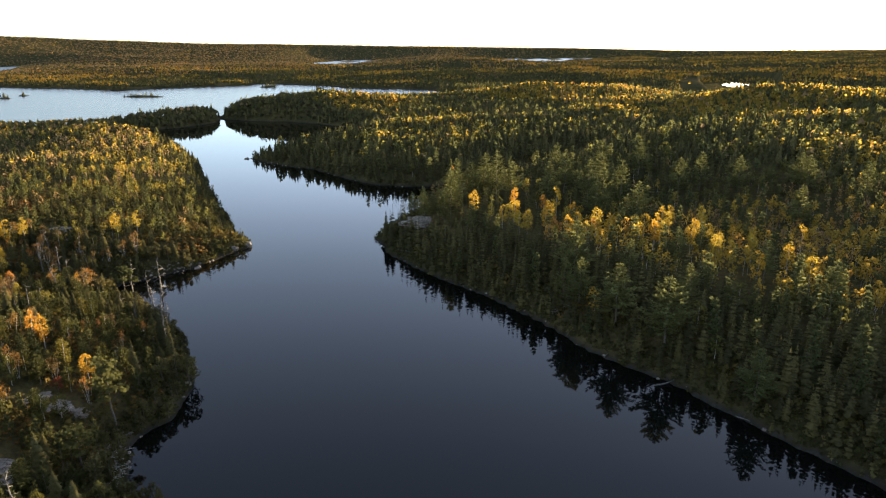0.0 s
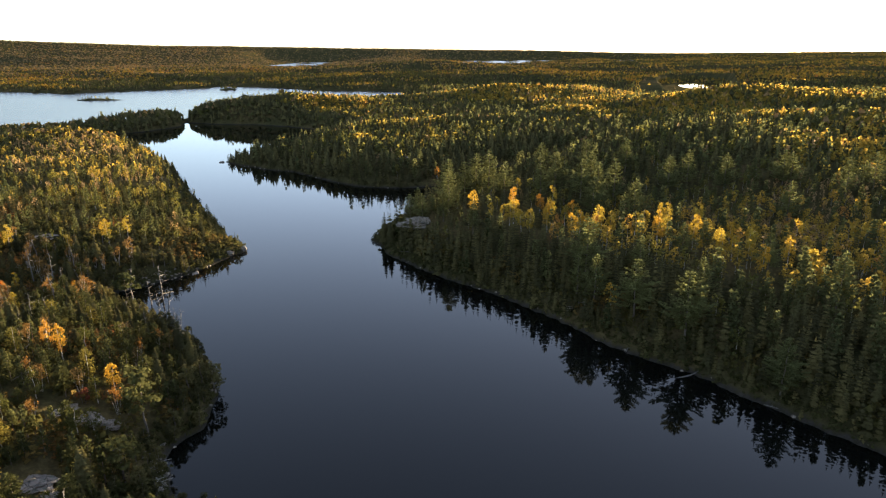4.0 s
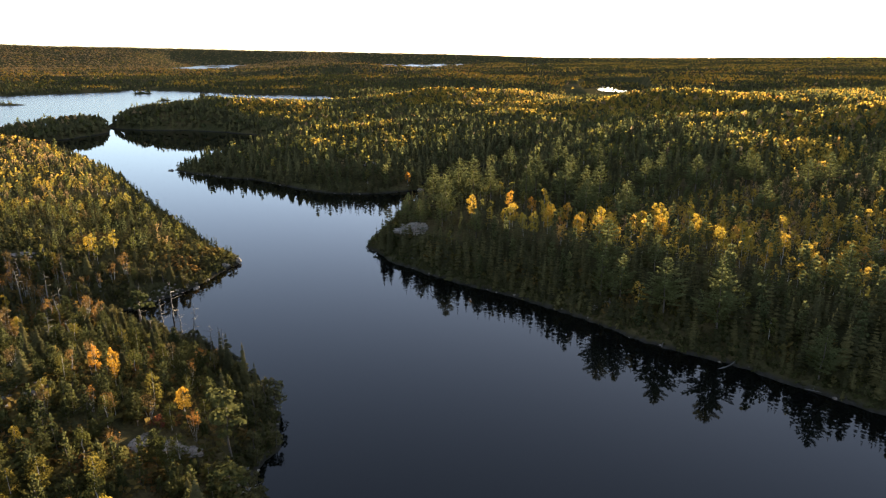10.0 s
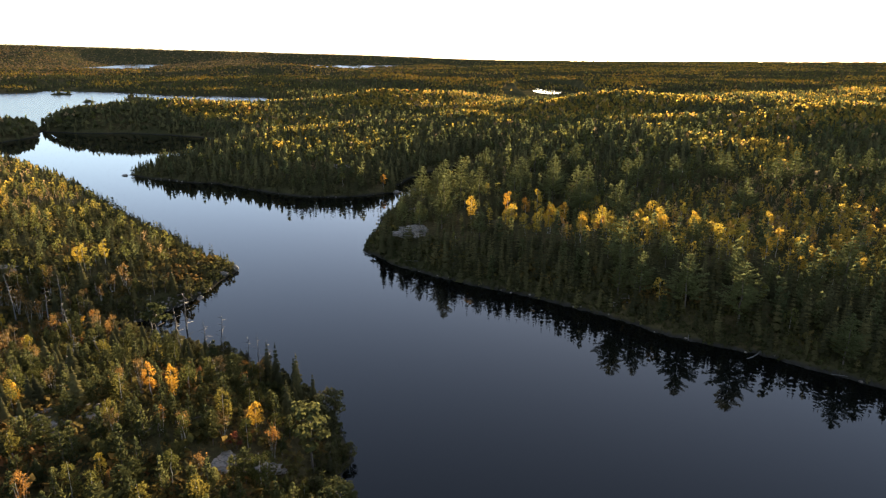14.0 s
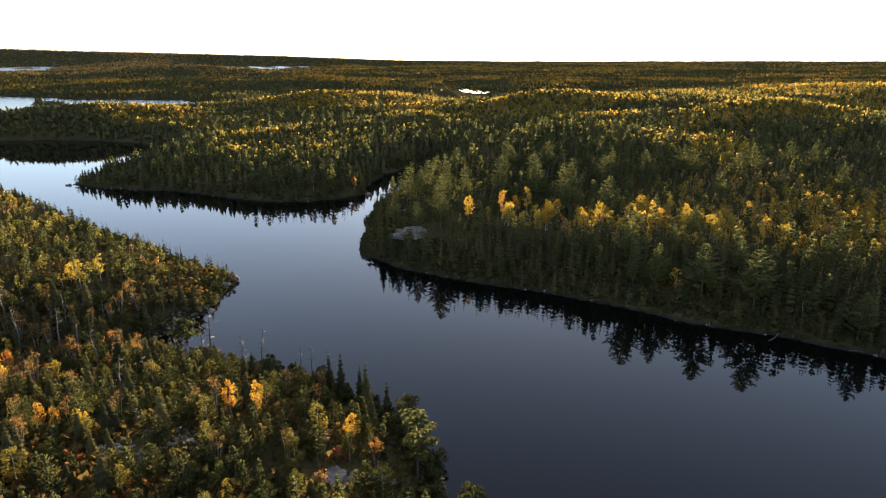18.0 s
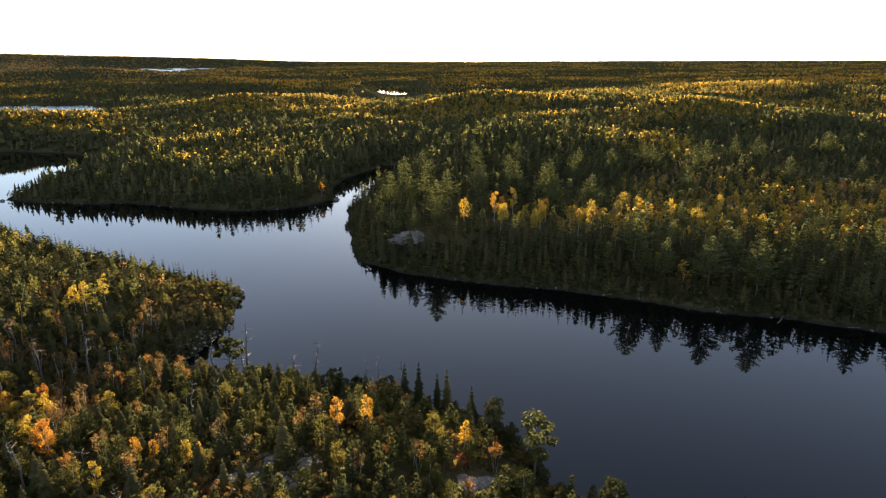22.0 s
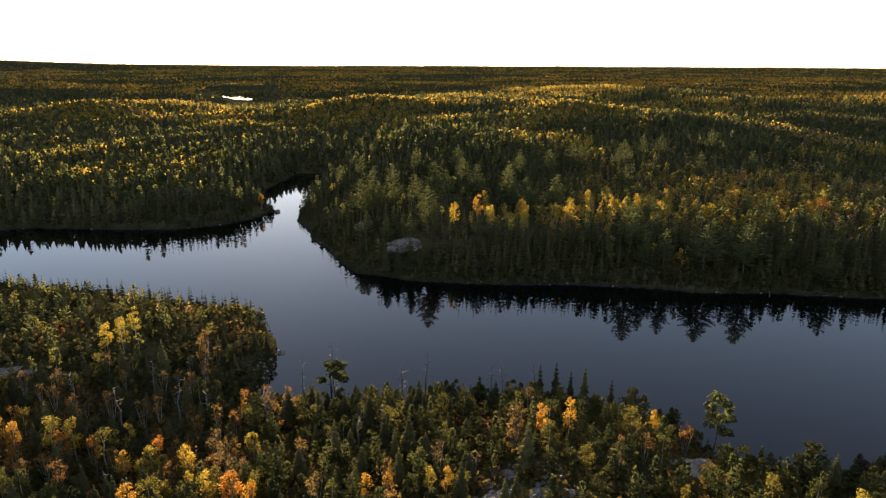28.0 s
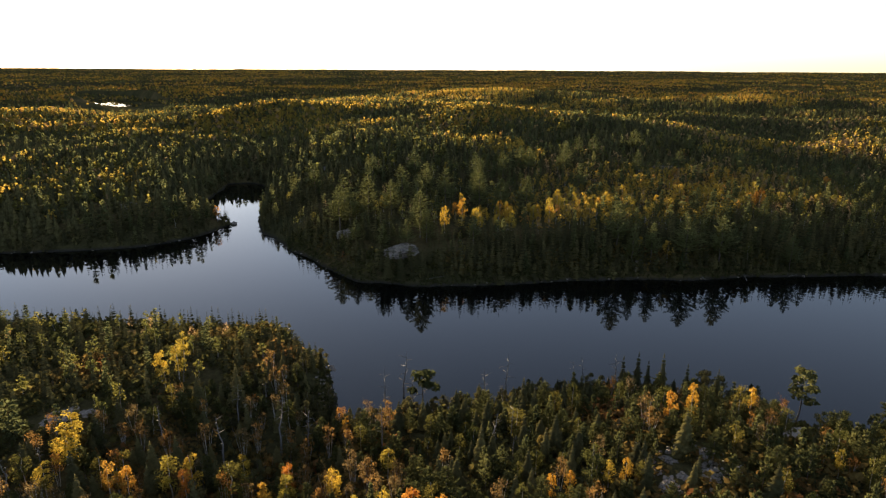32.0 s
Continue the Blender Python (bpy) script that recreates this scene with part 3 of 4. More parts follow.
# ---- single trees ----


def thing(name, label, category, group=""):
    ob = new(name)
    ob.empty_display_size = 0.5
    return tagged(ob, label, category, group)


def child(name, arrays, mat, parent, label=""):
    ob = new(name, add_mesh(name, *arrays, mat))
    ob.parent = parent
    return tagged(ob, label)


def joined(a, b):
    """Two sets of vertices and triangles in one."""
    return np.concatenate([a[0], b[0]]), np.concatenate([a[1], b[1] + len(a[0])])


def limbs_arrays(h, r, count, lo, hi, reach, rise, rng):
    """The thin limbs and twigs inside a crown."""
    s = Shape()
    for k in range(count):
        f, q = rng.uniform(lo, hi), rng.uniform(0, 6.283)
        L = reach * rng.uniform(0.5, 1.1)
        s.stick((0, 0, f * h), (L * math.cos(q), L * math.sin(q), f * h + L * rise * rng.uniform(0.5, 1.3)), r)
    return s.arrays()


def trunk_arrays(h, r, lean, rng, top=0.95):
    s = Shape()
    n = 6
    pts = [(lean[0] * (k / n) ** 1.5 * h + rng.normal() * 0.015 * h * (k > 0), lean[1] * (k / n) ** 1.5 * h, -0.4 + (h * top + 0.4) * k / n) for k in range(n + 1)]
    s.pole(pts, [r * (1 - 0.9 * k / n) for k in range(n + 1)])
    return s.arrays()


def add_stems(t, h, r, count, spread, rng, mat):
    """Several stems from one root."""
    for k in range(count):
        s = Shape()
        q = 6.283 * k / count + rng.uniform(-0.4, 0.4)
        o = spread * rng.uniform(0.3, 1)
        top = h * rng.uniform(0.75, 1.0)
        b = (0.18 * math.cos(q), 0.18 * math.sin(q))
        pts = [(b[0] + o * math.cos(q) * (j / 4) ** 1.2, b[1] + o * math.sin(q) * (j / 4) ** 1.2, -0.3 + (top + 0.3) * j / 4) for j in range(5)]
        s.pole(pts, [r * (1 - 0.85 * j / 4) for j in range(5)], 5)
        child("stem", s.arrays(), mat, t)


def plume_pine(rng, h, r):
    """A young pine: upswept shoots in loose storeys."""
    s = Shape()
    levels = 9
    for i in range(levels):
        f = (i + rng.uniform(0, 0.5)) / levels
        z = h * (0.12 + 0.84 * f)
        rad = r * (1 - 0.82 * f) * rng.uniform(0.6, 1.3)
        for k in range(7):
            q = 0.898 * k + rng.uniform(-0.35, 0.35) + i * 0.7
            rr = rad * rng.uniform(0.6, 1.15)
            c, sn = math.cos(q), math.sin(q)
            for g in (0.45, 0.72, 1.0):
                qq = q + rng.normal() * 0.18
                root = (math.cos(qq) * rr * g * 0.7, math.sin(qq) * rr * g * 0.7, z + rr * 0.05)
                tip = (math.cos(qq) * rr * g * 1.05, math.sin(qq) * rr * g * 1.05, z + rr * 0.05 + 0.28 + 0.25 * rng.uniform())
                s.kite(root, tip, 0.09 + 0.07 * rng.uniform(), 0.03, 0.6)
                s.leaf((root[0], root[1], root[2] + 0.1), (c, sn, 1.2), 0.14, rng)
                s.leaf((root[0] * 0.8, root[1] * 0.8, root[2] + 0.02), rng.normal(size=3), 0.13, rng)
    s.kite((0, 0, h * 0.88), (0.03, 0, h * 1.04), 0.13, 0)
    s.kite((0, 0.02, h * 0.88), (0, 0.05, h * 1.02), 0.13, 0)
    return s.arrays()


def clump_crown(rng, h, r, clumps, tufts, low, size):
    """An old pine's broken crown: separate flat clumps of needles at the ends of limbs."""
    s = Shape()
    for k in range(clumps):
        f = k / max(1, clumps - 1)
        q = 2.4 * k + rng.uniform(-0.4, 0.4)
        reach = r * rng.uniform(0.35, 0.9) * (1 - 0.55 * f)
        c = np.array([reach * math.cos(q), reach * math.sin(q), h * (low + (1 - low) * (f * 0.93))])
        w = r * rng.uniform(0.35, 0.55)
        for j in range(tufts):
            n = rng.normal(size=3)
            n /= np.linalg.norm(n)
            s.leaf(c + n * (w, w, w * 0.5) * rng.uniform(0.5, 1), n + (0, 0, 0.6), size * rng.uniform(0.7, 1.3), rng)
    return s.arrays()


def plumed_crown(rng, h, r, low, levels=15, fine=1.0):
    """A pine's crown: uneven level limbs that carry flat, feathered sprays, with gaps between the storeys."""
    s = Shape()
    for i in range(levels):
        f = (i + rng.uniform(0, 0.55)) / levels
        z = h * (low + (0.98 - low) * f)
        rad = r * (1.0 - f) ** 0.72 * (0.75 if i < 2 else 1) * rng.uniform(0.62, 1.15) + 0.3 * fine
        per = 7 if f < 0.7 else 5
        for k in range(per):
            q = 6.283 * k / per + rng.uniform(-0.4, 0.4) + i * 0.9
            rr = rad * rng.uniform(0.5, 1.2)
            c, sn = math.cos(q), math.sin(q)
            for g in (0.3, 0.5, 0.7, 0.86, 1.0):
                x, y, up = c * rr * g, sn * rr * g, z + rr * (0.22 * g * g - 0.06) + rng.normal() * 0.08
                long = 0.34 * fine + 0.26 * rr * (1.1 - 0.55 * g)
                for sg in (-1, 1):
                    o = q + sg * rng.uniform(0.35, 0.95)
                    s.kite((x, y, up), (x + math.cos(o) * long, y + math.sin(o) * long, up + (0.16 + 0.1 * rng.normal()) * fine), long * 0.3, 0.08 * fine, 0.6)
                s.leaf((x + rng.normal() * 0.15, y + rng.normal() * 0.15, up + 0.12 * fine), (c * 0.6, sn * 0.6, 0.8), 0.27 * fine, rng)
    for k in range(5):
        s.kite((0, 0, h * (0.9 + 0.02 * k)), (0.25 * math.cos(2.5 * k), 0.25 * math.sin(2.5 * k), h * (0.97 + 0.012 * k)), 0.1, 0.02)
    return s.arrays()


rng0 = np.random.default_rng(19)


def make_spruce(v):
    t = thing("spruce", "narrow dark green spruce standing in the lakeside forest", "spruce tree", "spruces on the near shore")
    h = (7.2, 6.2, 8.0, 5.4)[v]
    child("trunk", trunk_arrays(h, 0.11, (0, 0), rng0), m_bark, t)
    child("crown", spruce_crown(rng0, h, 1.35 + 0.15 * v, 20, 8, True), m_spruce1, t)
    return t


def make_cedar(v):
    t = thing("cedar", "dense dark green cedar leaning over the lake's edge", "cedar tree", "cedars along the shore")
    h = (6.6, 5.6, 7.2)[v]
    child("trunk", trunk_arrays(h, 0.14, (0.03, 0.02), rng0), m_bark, t)
    child("crown", leafy_crown(rng0, h, 1.35, 13, 620, 0.19, 0.05), m_spruce1, t)
    return t


def make_young_pine(v):
    t = thing("young_pine", "bushy olive green young pine with upswept shoots", "pine tree", "young pines on the near shore")
    h = (5.6, 6.6, 4.6, 6.0)[v]
    child("trunk", trunk_arrays(h, 0.10, (0.02, -0.02), rng0), m_bark, t)
    child("crown", plume_pine(rng0, h, 1.85 + 0.12 * v), m_pine1, t)
    return t


def make_jack_pine(v):
    t = thing("jack_pine", "ragged olive green jack pine with open level limbs", "pine tree", "jack pines on the near shore")
    h = (6.4, 5.4, 7.0)[v]
    child("trunk", trunk_arrays(h, 0.10, (0.03, -0.03), rng0), m_bark, t)
    child("crown", joined(plumed_crown(rng0, h, (1.9, 1.6, 2.1)[v], (0.25, 0.18, 0.3)[v], 10, 0.6), limbs_arrays(h, 0.03, 18, 0.15, 0.85, 1.3, 0.1, rng0)), m_pine1, t)
    return t


def make_yellow_birch(v):
    t = thing("yellow_birch", "golden yellow autumn birch with a pale trunk", "birch tree", "yellow birches and aspens")
    h = (7.6, 6.6, 8.4, 7.0)[v]
    child("trunk", trunk_arrays(h, 0.10, (0.02, 0.03), rng0), m_birchbark, t)
    child("crown", leafy_crown(rng0, h, 1.15 + 0.2 * (v % 2), 15, 860, 0.12, 0.2), m_yellow1, t)
    return t


def make_orange_birch(v):
    t = thing("orange_birch", "bright orange autumn birch among dark conifers", "birch tree", "orange birches")
    h = (7.2, 6.6)[v]
    child("trunk", trunk_arrays(h, 0.10, (0.03, 0.02), rng0), m_birchbark, t)
    child("crown", leafy_crown(rng0, h, 1.3, 15, 860, 0.12, 0.2), m_orange, t)
    return t


def make_olive_birch(v):
    t = thing("olive_birch", "olive green birch just turning yellow", "birch tree", "olive birches on the near shore")
    h = (7.0, 6.0, 7.6)[v]
    child("trunk", trunk_arrays(h, 0.10, (0.03, 0.0), rng0), m_birchbark, t)
    child("crown", leafy_crown(rng0, h, 1.45, 15, 860, 0.125, 0.12), m_olive1, t)
    return t


def make_bare_birch(v):
    t = thing("bare_birch", "thin pale birch stems with sparse rust-brown leaves", "birch tree", "half-bare birches on the near shore")
    h = (6.6, 5.8, 7.2)[v]
    add_stems(t, h, 0.04, 5 + v, 1.2, rng0, m_birchbark)
    child("crown", joined(leafy_crown(rng0, h * 1.02, 1.35, 10, 250, 0.13, 0.45), limbs_arrays(h, 0.02, 40, 0.45, 0.95, 1.2, 1.1, rng0)), m_rust1, t, "sparse rust-brown leaves")
    return t


def make_snag(v):
    t = thing("dead_tree", "grey weathered dead conifer with broken bare branches", "dead tree", "dead trees by the cove")
    h = (7.5, 6.5, 8.5)[v]
    stem = child("trunk", trunk_arrays(h, 0.19, ((0.06, -0.05, 0.10)[v], 0.03), rng0, 1.0), m_dead, t)
    for k in range(13):
        s = Shape()
        f = 0.34 + 0.048 * k
        q = 2.4 * k
        p = np.array([(0.06, -0.05, 0.10)[v] * f**1.5 * h, 0.03 * f**1.5 * h, f * h])
        tip = p + np.array([math.cos(q), math.sin(q), 0.25 - 0.4 * (k % 2)]) * rng0.uniform(0.6, 1.7)
        s.stick(p, tip, 0.06)
        child("branch", s.arrays(), m_dead, stem)
    return t


def make_white_pine(v):
    t = thing("white_pine", "tall white pine with level plumes above the shore forest", "pine tree", "tall white pines across the water")
    h = 15.0
    child("trunk", trunk_arrays(h, 0.24, (0.01, 0.02), rng0), m_bark, t)
    child("crown", joined(plumed_crown(rng0, h, (5.3, 5.8, 4.7)[v], (0.22, 0.28, 0.18)[v]), limbs_arrays(h, 0.05, 24, 0.25, 0.9, 3.0, 0.15, rng0)), m_white_pine, t)
    return t


def make_red_pine(v):
    t = thing("red_pine", ("lone red pine with a tall bare trunk and a clumped crown", "small flat-topped pine at the cove's edge")[v], "pine tree")
    h = (9.6, 6.6)[v]
    stem = child("trunk", trunk_arrays(h, (0.16, 0.12)[v], (0.02, 0.01), rng0, 0.96), m_bark, t)
    child("crown", clump_crown(rng0, h, (2.3, 1.9)[v], (11, 8)[v], 46, (0.52, 0.62)[v], 0.26), m_pine1, t)
    for k in range(7):
        s = Shape()
        f, q = 0.45 + 0.07 * k, 2.4 * k
        s.stick((0, 0, f * h), (1.5 * math.cos(q), 1.5 * math.sin(q), f * h + 0.4), 0.05)
        child("branch", s.arrays(), m_bark, stem)
    return t


def make_red_shrub(v):
    t = thing("red_shrub", "small red-leaved shrub beside bare granite", "shrub")
    add_stems(t, 2.4, 0.03, 5, 0.7, rng0, m_bark)
    child("crown", leafy_crown(rng0, 2.6, 1.2, 8, 240, 0.16, 0.1), m_red, t)
    return t


m_orange = leaf_material("orange_leaves", [(0.0, (0.42, 0.225, 0.045)), (0.5, (0.48, 0.225, 0.04)), (1.0, (0.45, 0.17, 0.04))], 0.55, True)
m_red = leaf_material("red_leaves", [(0.0, (0.19, 0.065, 0.04)), (1.0, (0.22, 0.08, 0.04))], 0.45, True)
MAKERS = {"spruce": (make_spruce, 4), "cedar": (make_cedar, 3), "young": (make_young_pine, 4), "yellow": (make_yellow_birch, 4), "olive": (make_olive_birch, 3),
          "jack": (make_jack_pine, 3), "orange": (make_orange_birch, 2), "bare": (make_bare_birch, 3), "snag": (make_snag, 3), "white": (make_white_pine, 3), "red_pine": (make_red_pine, 2), "red": (make_red_shrub, 1)}
MASTERS = {}
PLANTED = []


def plant(kind, x, y, scale=1.0, girth=1.0, v=None, top=None, heights={"white": 15.0, "yellow": 7.4, "snag": 7.5, "red_pine": 9.6, "red": 2.6, "bare": 6.5}):
    """Sets one tree at x, y, on the ground. top: the height of its tip above the lake."""
    maker, n = MAKERS[kind]
    v = int(rng0.integers(0, n)) if v is None else v
    z = float(ground_height(np.array([x]), np.array([y]))[0]) - 0.08
    if top:
        scale = max(0.95 if kind == "white" and top > 19 else 0.35, (top - z) / heights[kind])
    m = Matrix.Translation((x, y, z)) @ Matrix.Rotation(float(rng0.uniform(0, 6.283)), 4, "Z") @ Matrix.Diagonal((scale * girth, scale * girth, scale, 1))
    if (kind, v) in MASTERS:
        ob = copy_thing(MASTERS[kind, v], m)
        ob.matrix_basis = m
    else:
        ob = MASTERS[kind, v] = maker(v)
        ob.matrix_basis = m
    PLANTED.append((x, y))
    return ob


for x, y, top in ((-49.3, 117.7, 12.6), (-54, 124, 10.5), (-72, 151, 9.5), (-73, 147.5, 8), (-79, 149, 8), (-64.5, 137, 9), (-61, 134.5, 10), (-52, 123, 9), (-114, 163, 11), (-101, 151, 11),
                  (-109, 154, 10.5), (-103, 176, 10), (-91, 138, 10.5), (-102, 161, 10.5), (-97, 149, 10), (-112, 168, 10), (-120, 188, 10), (-95, 163, 9), (-84, 118, 10), (-70, 108, 11)):
    plant("snag", x, y, girth=0.85, top=top)
plant("red_pine", -40.3, 88.8, v=0, top=14.3)
plant("red_pine", -76, 142.5, v=1, scale=1.5)
plant("red_pine", -36.5, 76.5, v=0, scale=0.8, girth=1.3)
plant("red", -51.0, 90.2)
plant("spruce", -23.9, 202, scale=1.45, girth=1.0, v=0)
plant("spruce", -21.5, 199, scale=1.1, girth=1.0, v=2)
for x, y, h, g in ((-61.3, 100.3, 7.6, 0.8), (-127.5, 162.7, 6.8, 1.4), (-131.5, 159, 5, 1.2), (-119.1, 150.9, 7.3, 0.9), (-108.7, 138.8, 5, 1.2), (-116.7, 149.3, 6.5, 0.9), (-112.5, 139.6, 6.2, 1.0),
                   (-89.4, 105.8, 5.4, 0.8), (-85.4, 102.5, 5.2, 0.8), (-91.6, 107.4, 5.6, 0.8), (-96, 102, 5.6, 0.9), (-106.4, 122.4, 6, 0.9), (-99.1, 182.7, 6, 1.0), (-105, 180, 6, 0.8), (-125, 166.8, 6.5, 1.1),
                   (-84, 100.9, 5.5, 0.8), (-102.6, 178.1, 6.4, 1.0)):
    plant("yellow", x, y, scale=h / 7.4 * (1.12 if x < -98 else 1), girth=g * (1.2 if x < -98 else 1))
for x, y, h, g in ((-65.2, 102.2, 6.8, 0.9), (-125.6, 154.3, 7.2, 0.9), (-123.8, 153.1, 6.8, 0.9), (-118.6, 147.8, 7, 1.0), (-104, 119.7, 6.8, 1.2), (-103, 116, 6.4, 1.0), (-114.6, 126.6, 7, 1.1), (-107, 141, 6.4, 1.0),
                   (122, 136, 9.5, 1.5), (116, 138, 9, 1.3), (205, 126, 9, 1.3), (180, 164, 8.5, 1.2), (26, 216, 8, 1.1), (-18, 303, 7, 1.2)):
    plant("orange", x, y, scale=h / 7.2, girth=g)
for x, y, h in ((-43.9, 111.1, 9.5), (-47.7, 114.4, 9.5), (-44.6, 113.6, 8.0), (-49.5, 116.5, 8.5), (-41, 107.5, 8)):
    plant("spruce", x, y, scale=h / 7.2, girth=0.75, v=0)
for x, y, h in ((-37.4, 106, 7.5), (-38.8, 104.2, 7.0), (-40, 102, 6.5)):
    plant("cedar", x, y, scale=h / 6.6, girth=1.1, v=0)
plant("olive", -113.6, 144.6, scale=1.15, girth=1.5, v=0)
for x, y, h in ((-126, 170.7, 5.2), (-120.4, 168.8, 5), (-96, 112, 5.4), (-92, 101, 5.4), (-100, 110, 5.2), (-88, 108, 5), (-81, 106, 5), (-70, 103, 5.6), (-67.5, 105, 5.6)):
    plant("bare", x, y, scale=h / 6.5, girth=1.1)
for x, y, top in (
                  (30, 216, 17), (27, 193, 16), (62, 194, 17), (70, 192, 17.5), (70, 183, 17), (68, 174, 16.5), (69, 167, 16), (19, 246, 16), (157, 166, 16), (137, 142, 16), (116, 119, 16),
                  (21.7, 188.5, 16.8), (36, 187, 16), (44, 184, 16.5), (52, 181, 17), (57, 178, 16.5), (60, 186, 17), (14, 196, 15.5), (10, 201, 15.5), (78, 170, 16), (88, 160, 16), (-60, 355, 12.9),
                  (132, 163, 14), (143, 147, 14), (98, 140, 15)):
    plant("yellow", x, y, girth=1.05, top=top)
for k in range(30):
    q = k / 29
    plant("yellow", 12 + 75 * q + float(rng0.normal()) * 3, 203 - 36 * q + float(rng0.normal()) * 6, scale=float(rng0.uniform(0.95, 1.35)), girth=1.1)
for x, y, top in ((-7, 242, 22), (-1, 243, 20), (3, 250, 23), (8, 243, 25.2), (14, 237, 20), (27, 235, 23), (33, 249, 24), (41, 233, 24), (46, 247, 24.5), (45, 219, 25), (51, 225, 25.5),
                  (92, 240, 21), (81, 248, 22), (113, 244, 22), (59, 165, 19), (58, 143, 17), (-3.7, 207, 24.5), (34.4, 156.4, 22.3), (35.4, 145.4, 16.5), (42.6, 137.2, 18.2), (51.5, 129.5, 18.6), (63.5, 111.5, 13), (-12, 205, 17), (72, 239, 22), (209, 227, 23), (171, 234, 22.5), (161, 238, 22), (127, 228, 22), (138, 233, 22),
                  (114, 240, 22.5), (42, 207, 22.5), (54, 203, 21.5), (66, 172, 18.5), (47, 156, 18), (84, 138, 19.8), (241, 206, 20), (225, 172, 20), (115, 120, 18), (78, 160, 18), (48, 281, 22), (101, 154, 18),
                  (-5, 203, 19), (-17, 211, 15.5), (5, 192, 17), (-16, 224, 15), (32, 150, 16), (95, 128, 18), (30, 300, 20), (62, 268, 22), (100, 205, 21), (150, 200, 21), (180, 190, 20)):
    plant("white", x, y, girth=1.0 if top > 18 else 0.85, top=top)

# the near shore, tree by tree
x, y = jittered(-140, -12, 62, 172, 2.75)
x, y, z, d = stand(x, y)
taken = np.array(PLANTED)
ok = open_ground(x, y) & (((x[:, None] - taken[None, :, 0]) ** 2 + (y[:, None] - taken[None, :, 1]) ** 2).min(1) > 2.2) & (np.hypot(x + 40.3, y - 88.8) > 4.6) & (x > -1.0 * y - 20)
x, y, z, d = x[ok], y[ok], z[ok], d[ok]
patch, patch2 = fbm(x, y, 26.0, 51, 3), fbm(x, y, 20.0, 57, 3)
pick = rng.uniform(size=len(x))
count = {}
for i in range(len(x)):
    p, a, b = pick[i], patch[i], patch2[i]
    if d[i] < 5.5:
        kind = "cedar" if p < 0.5 else "spruce" if p < 0.85 else "young"
    elif y[i] > 138 and x[i] > -125:
        kind = "spruce" if p < 0.3 else "olive" if p < 0.5 else "young" if p < 0.74 else "yellow" if p < 0.77 else "bare" if p < 0.88 else "cedar"
    elif a > (0.56 if x[i] < -84 else 0.63) or (x[i] < -84 and y[i] < 126 and b < 0.5):
        kind = "bare" if p < (0.5 if x[i] < -84 else 0.3) else "yellow" if p < (0.60 if x[i] < -84 else 0.34) else "olive" if p < 0.84 else "young"
    elif b > 0.55:
        kind = "spruce" if p < 0.26 else "olive" if p < 0.58 else "young" if p < 0.94 else "snag"
    else:
        kind = "young" if p < 0.58 else "olive" if p < 0.82 else "bare" if p < 0.88 else "spruce"
    if kind == "olive" and rng.uniform() < 0.62 and count.get("jack", 0) < 290:
        kind = "jack"
    if count.get(kind, 0) > (40 if kind == "snag" else 150 if kind == "bare" else 285):
        kind = "young" if count.get("young", 0) < 285 else "bare" if count.get("bare", 0) < 285 else "olive" if count.get("olive", 0) < 290 else "spruce"
    count[kind] = count.get(kind, 0) + 1
    plant(kind, float(x[i]), float(y[i]), scale=float(rng.uniform(0.5, 0.98)) * (0.8 if d[i] < 4 else 1), girth=float(rng.uniform(0.9, 1.2)))
x, y = jittered(-140, -12, 62, 172, 1.9)
d = shore_distance(x, y)
ok = (d > 0.15) & (d < 7) & in_sight(x, y) & (x > -1.0 * y - 20) & (rng.uniform(size=len(x)) < np.where(d < 3.5, 0.5, 0.25)) & (np.hypot(x + 35, y - 81) > 1.2) & on_left(x, y) & (np.hypot(x + 77.5, y - 164) > 6)
for i in np.flatnonzero(ok)[:240]:
    plant("cedar", float(x[i]), float(y[i]), scale=float(rng.uniform(0.3, 0.75)), girth=float(rng.uniform(1.0, 1.4)))
print("single trees", len(PLANTED), count)

# ---- forests ----
T1 = {
    0: [spruce_crown(rng, 10, 1.5, 12, 5, False) for _ in range(6)],
    1: [pine_crown(rng, 12, 2.2, 9, 5, 4, 0.2, 0.5) for _ in range(5)],
    2: [leafy_crown(rng, 9, 1.8, 9, 90, 0.38) for _ in range(6)],
    3: [joined(leafy_crown(rng, 8.5, 1.5, 8, 46, 0.32), limbs_arrays(8.5, 0.05, 22, 0.3, 0.95, 1.5, 1.2, rng)) for _ in range(5)],
}
T2 = {
    0: [spiky(rng, 9, 1.9, 4) for _ in range(6)],
    1: [pine_crown(rng, 10, 2.3, 6, 5, 1, 0.2, 0.9) for _ in range(5)],
    2: [leafy_crown(rng, 8.4, 2.1, 8, 26, 0.75, 0.2) for _ in range(6)],
    3: [leafy_crown(rng, 8, 1.9, 7, 20, 0.65, 0.2) for _ in range(5)],
}
T3 = {0: [lump(rng, 10, 2.6, False) for _ in range(8)], 1: [lump(rng, 10, 3.2, True) for _ in range(8)], 2: [lump(rng, 9, 3.2, True) for _ in range(8)], 3: [lump(rng, 8, 3.2, True) for _ in range(8)]}
parts_of = {k: [[], [], []] for k in range(4)}


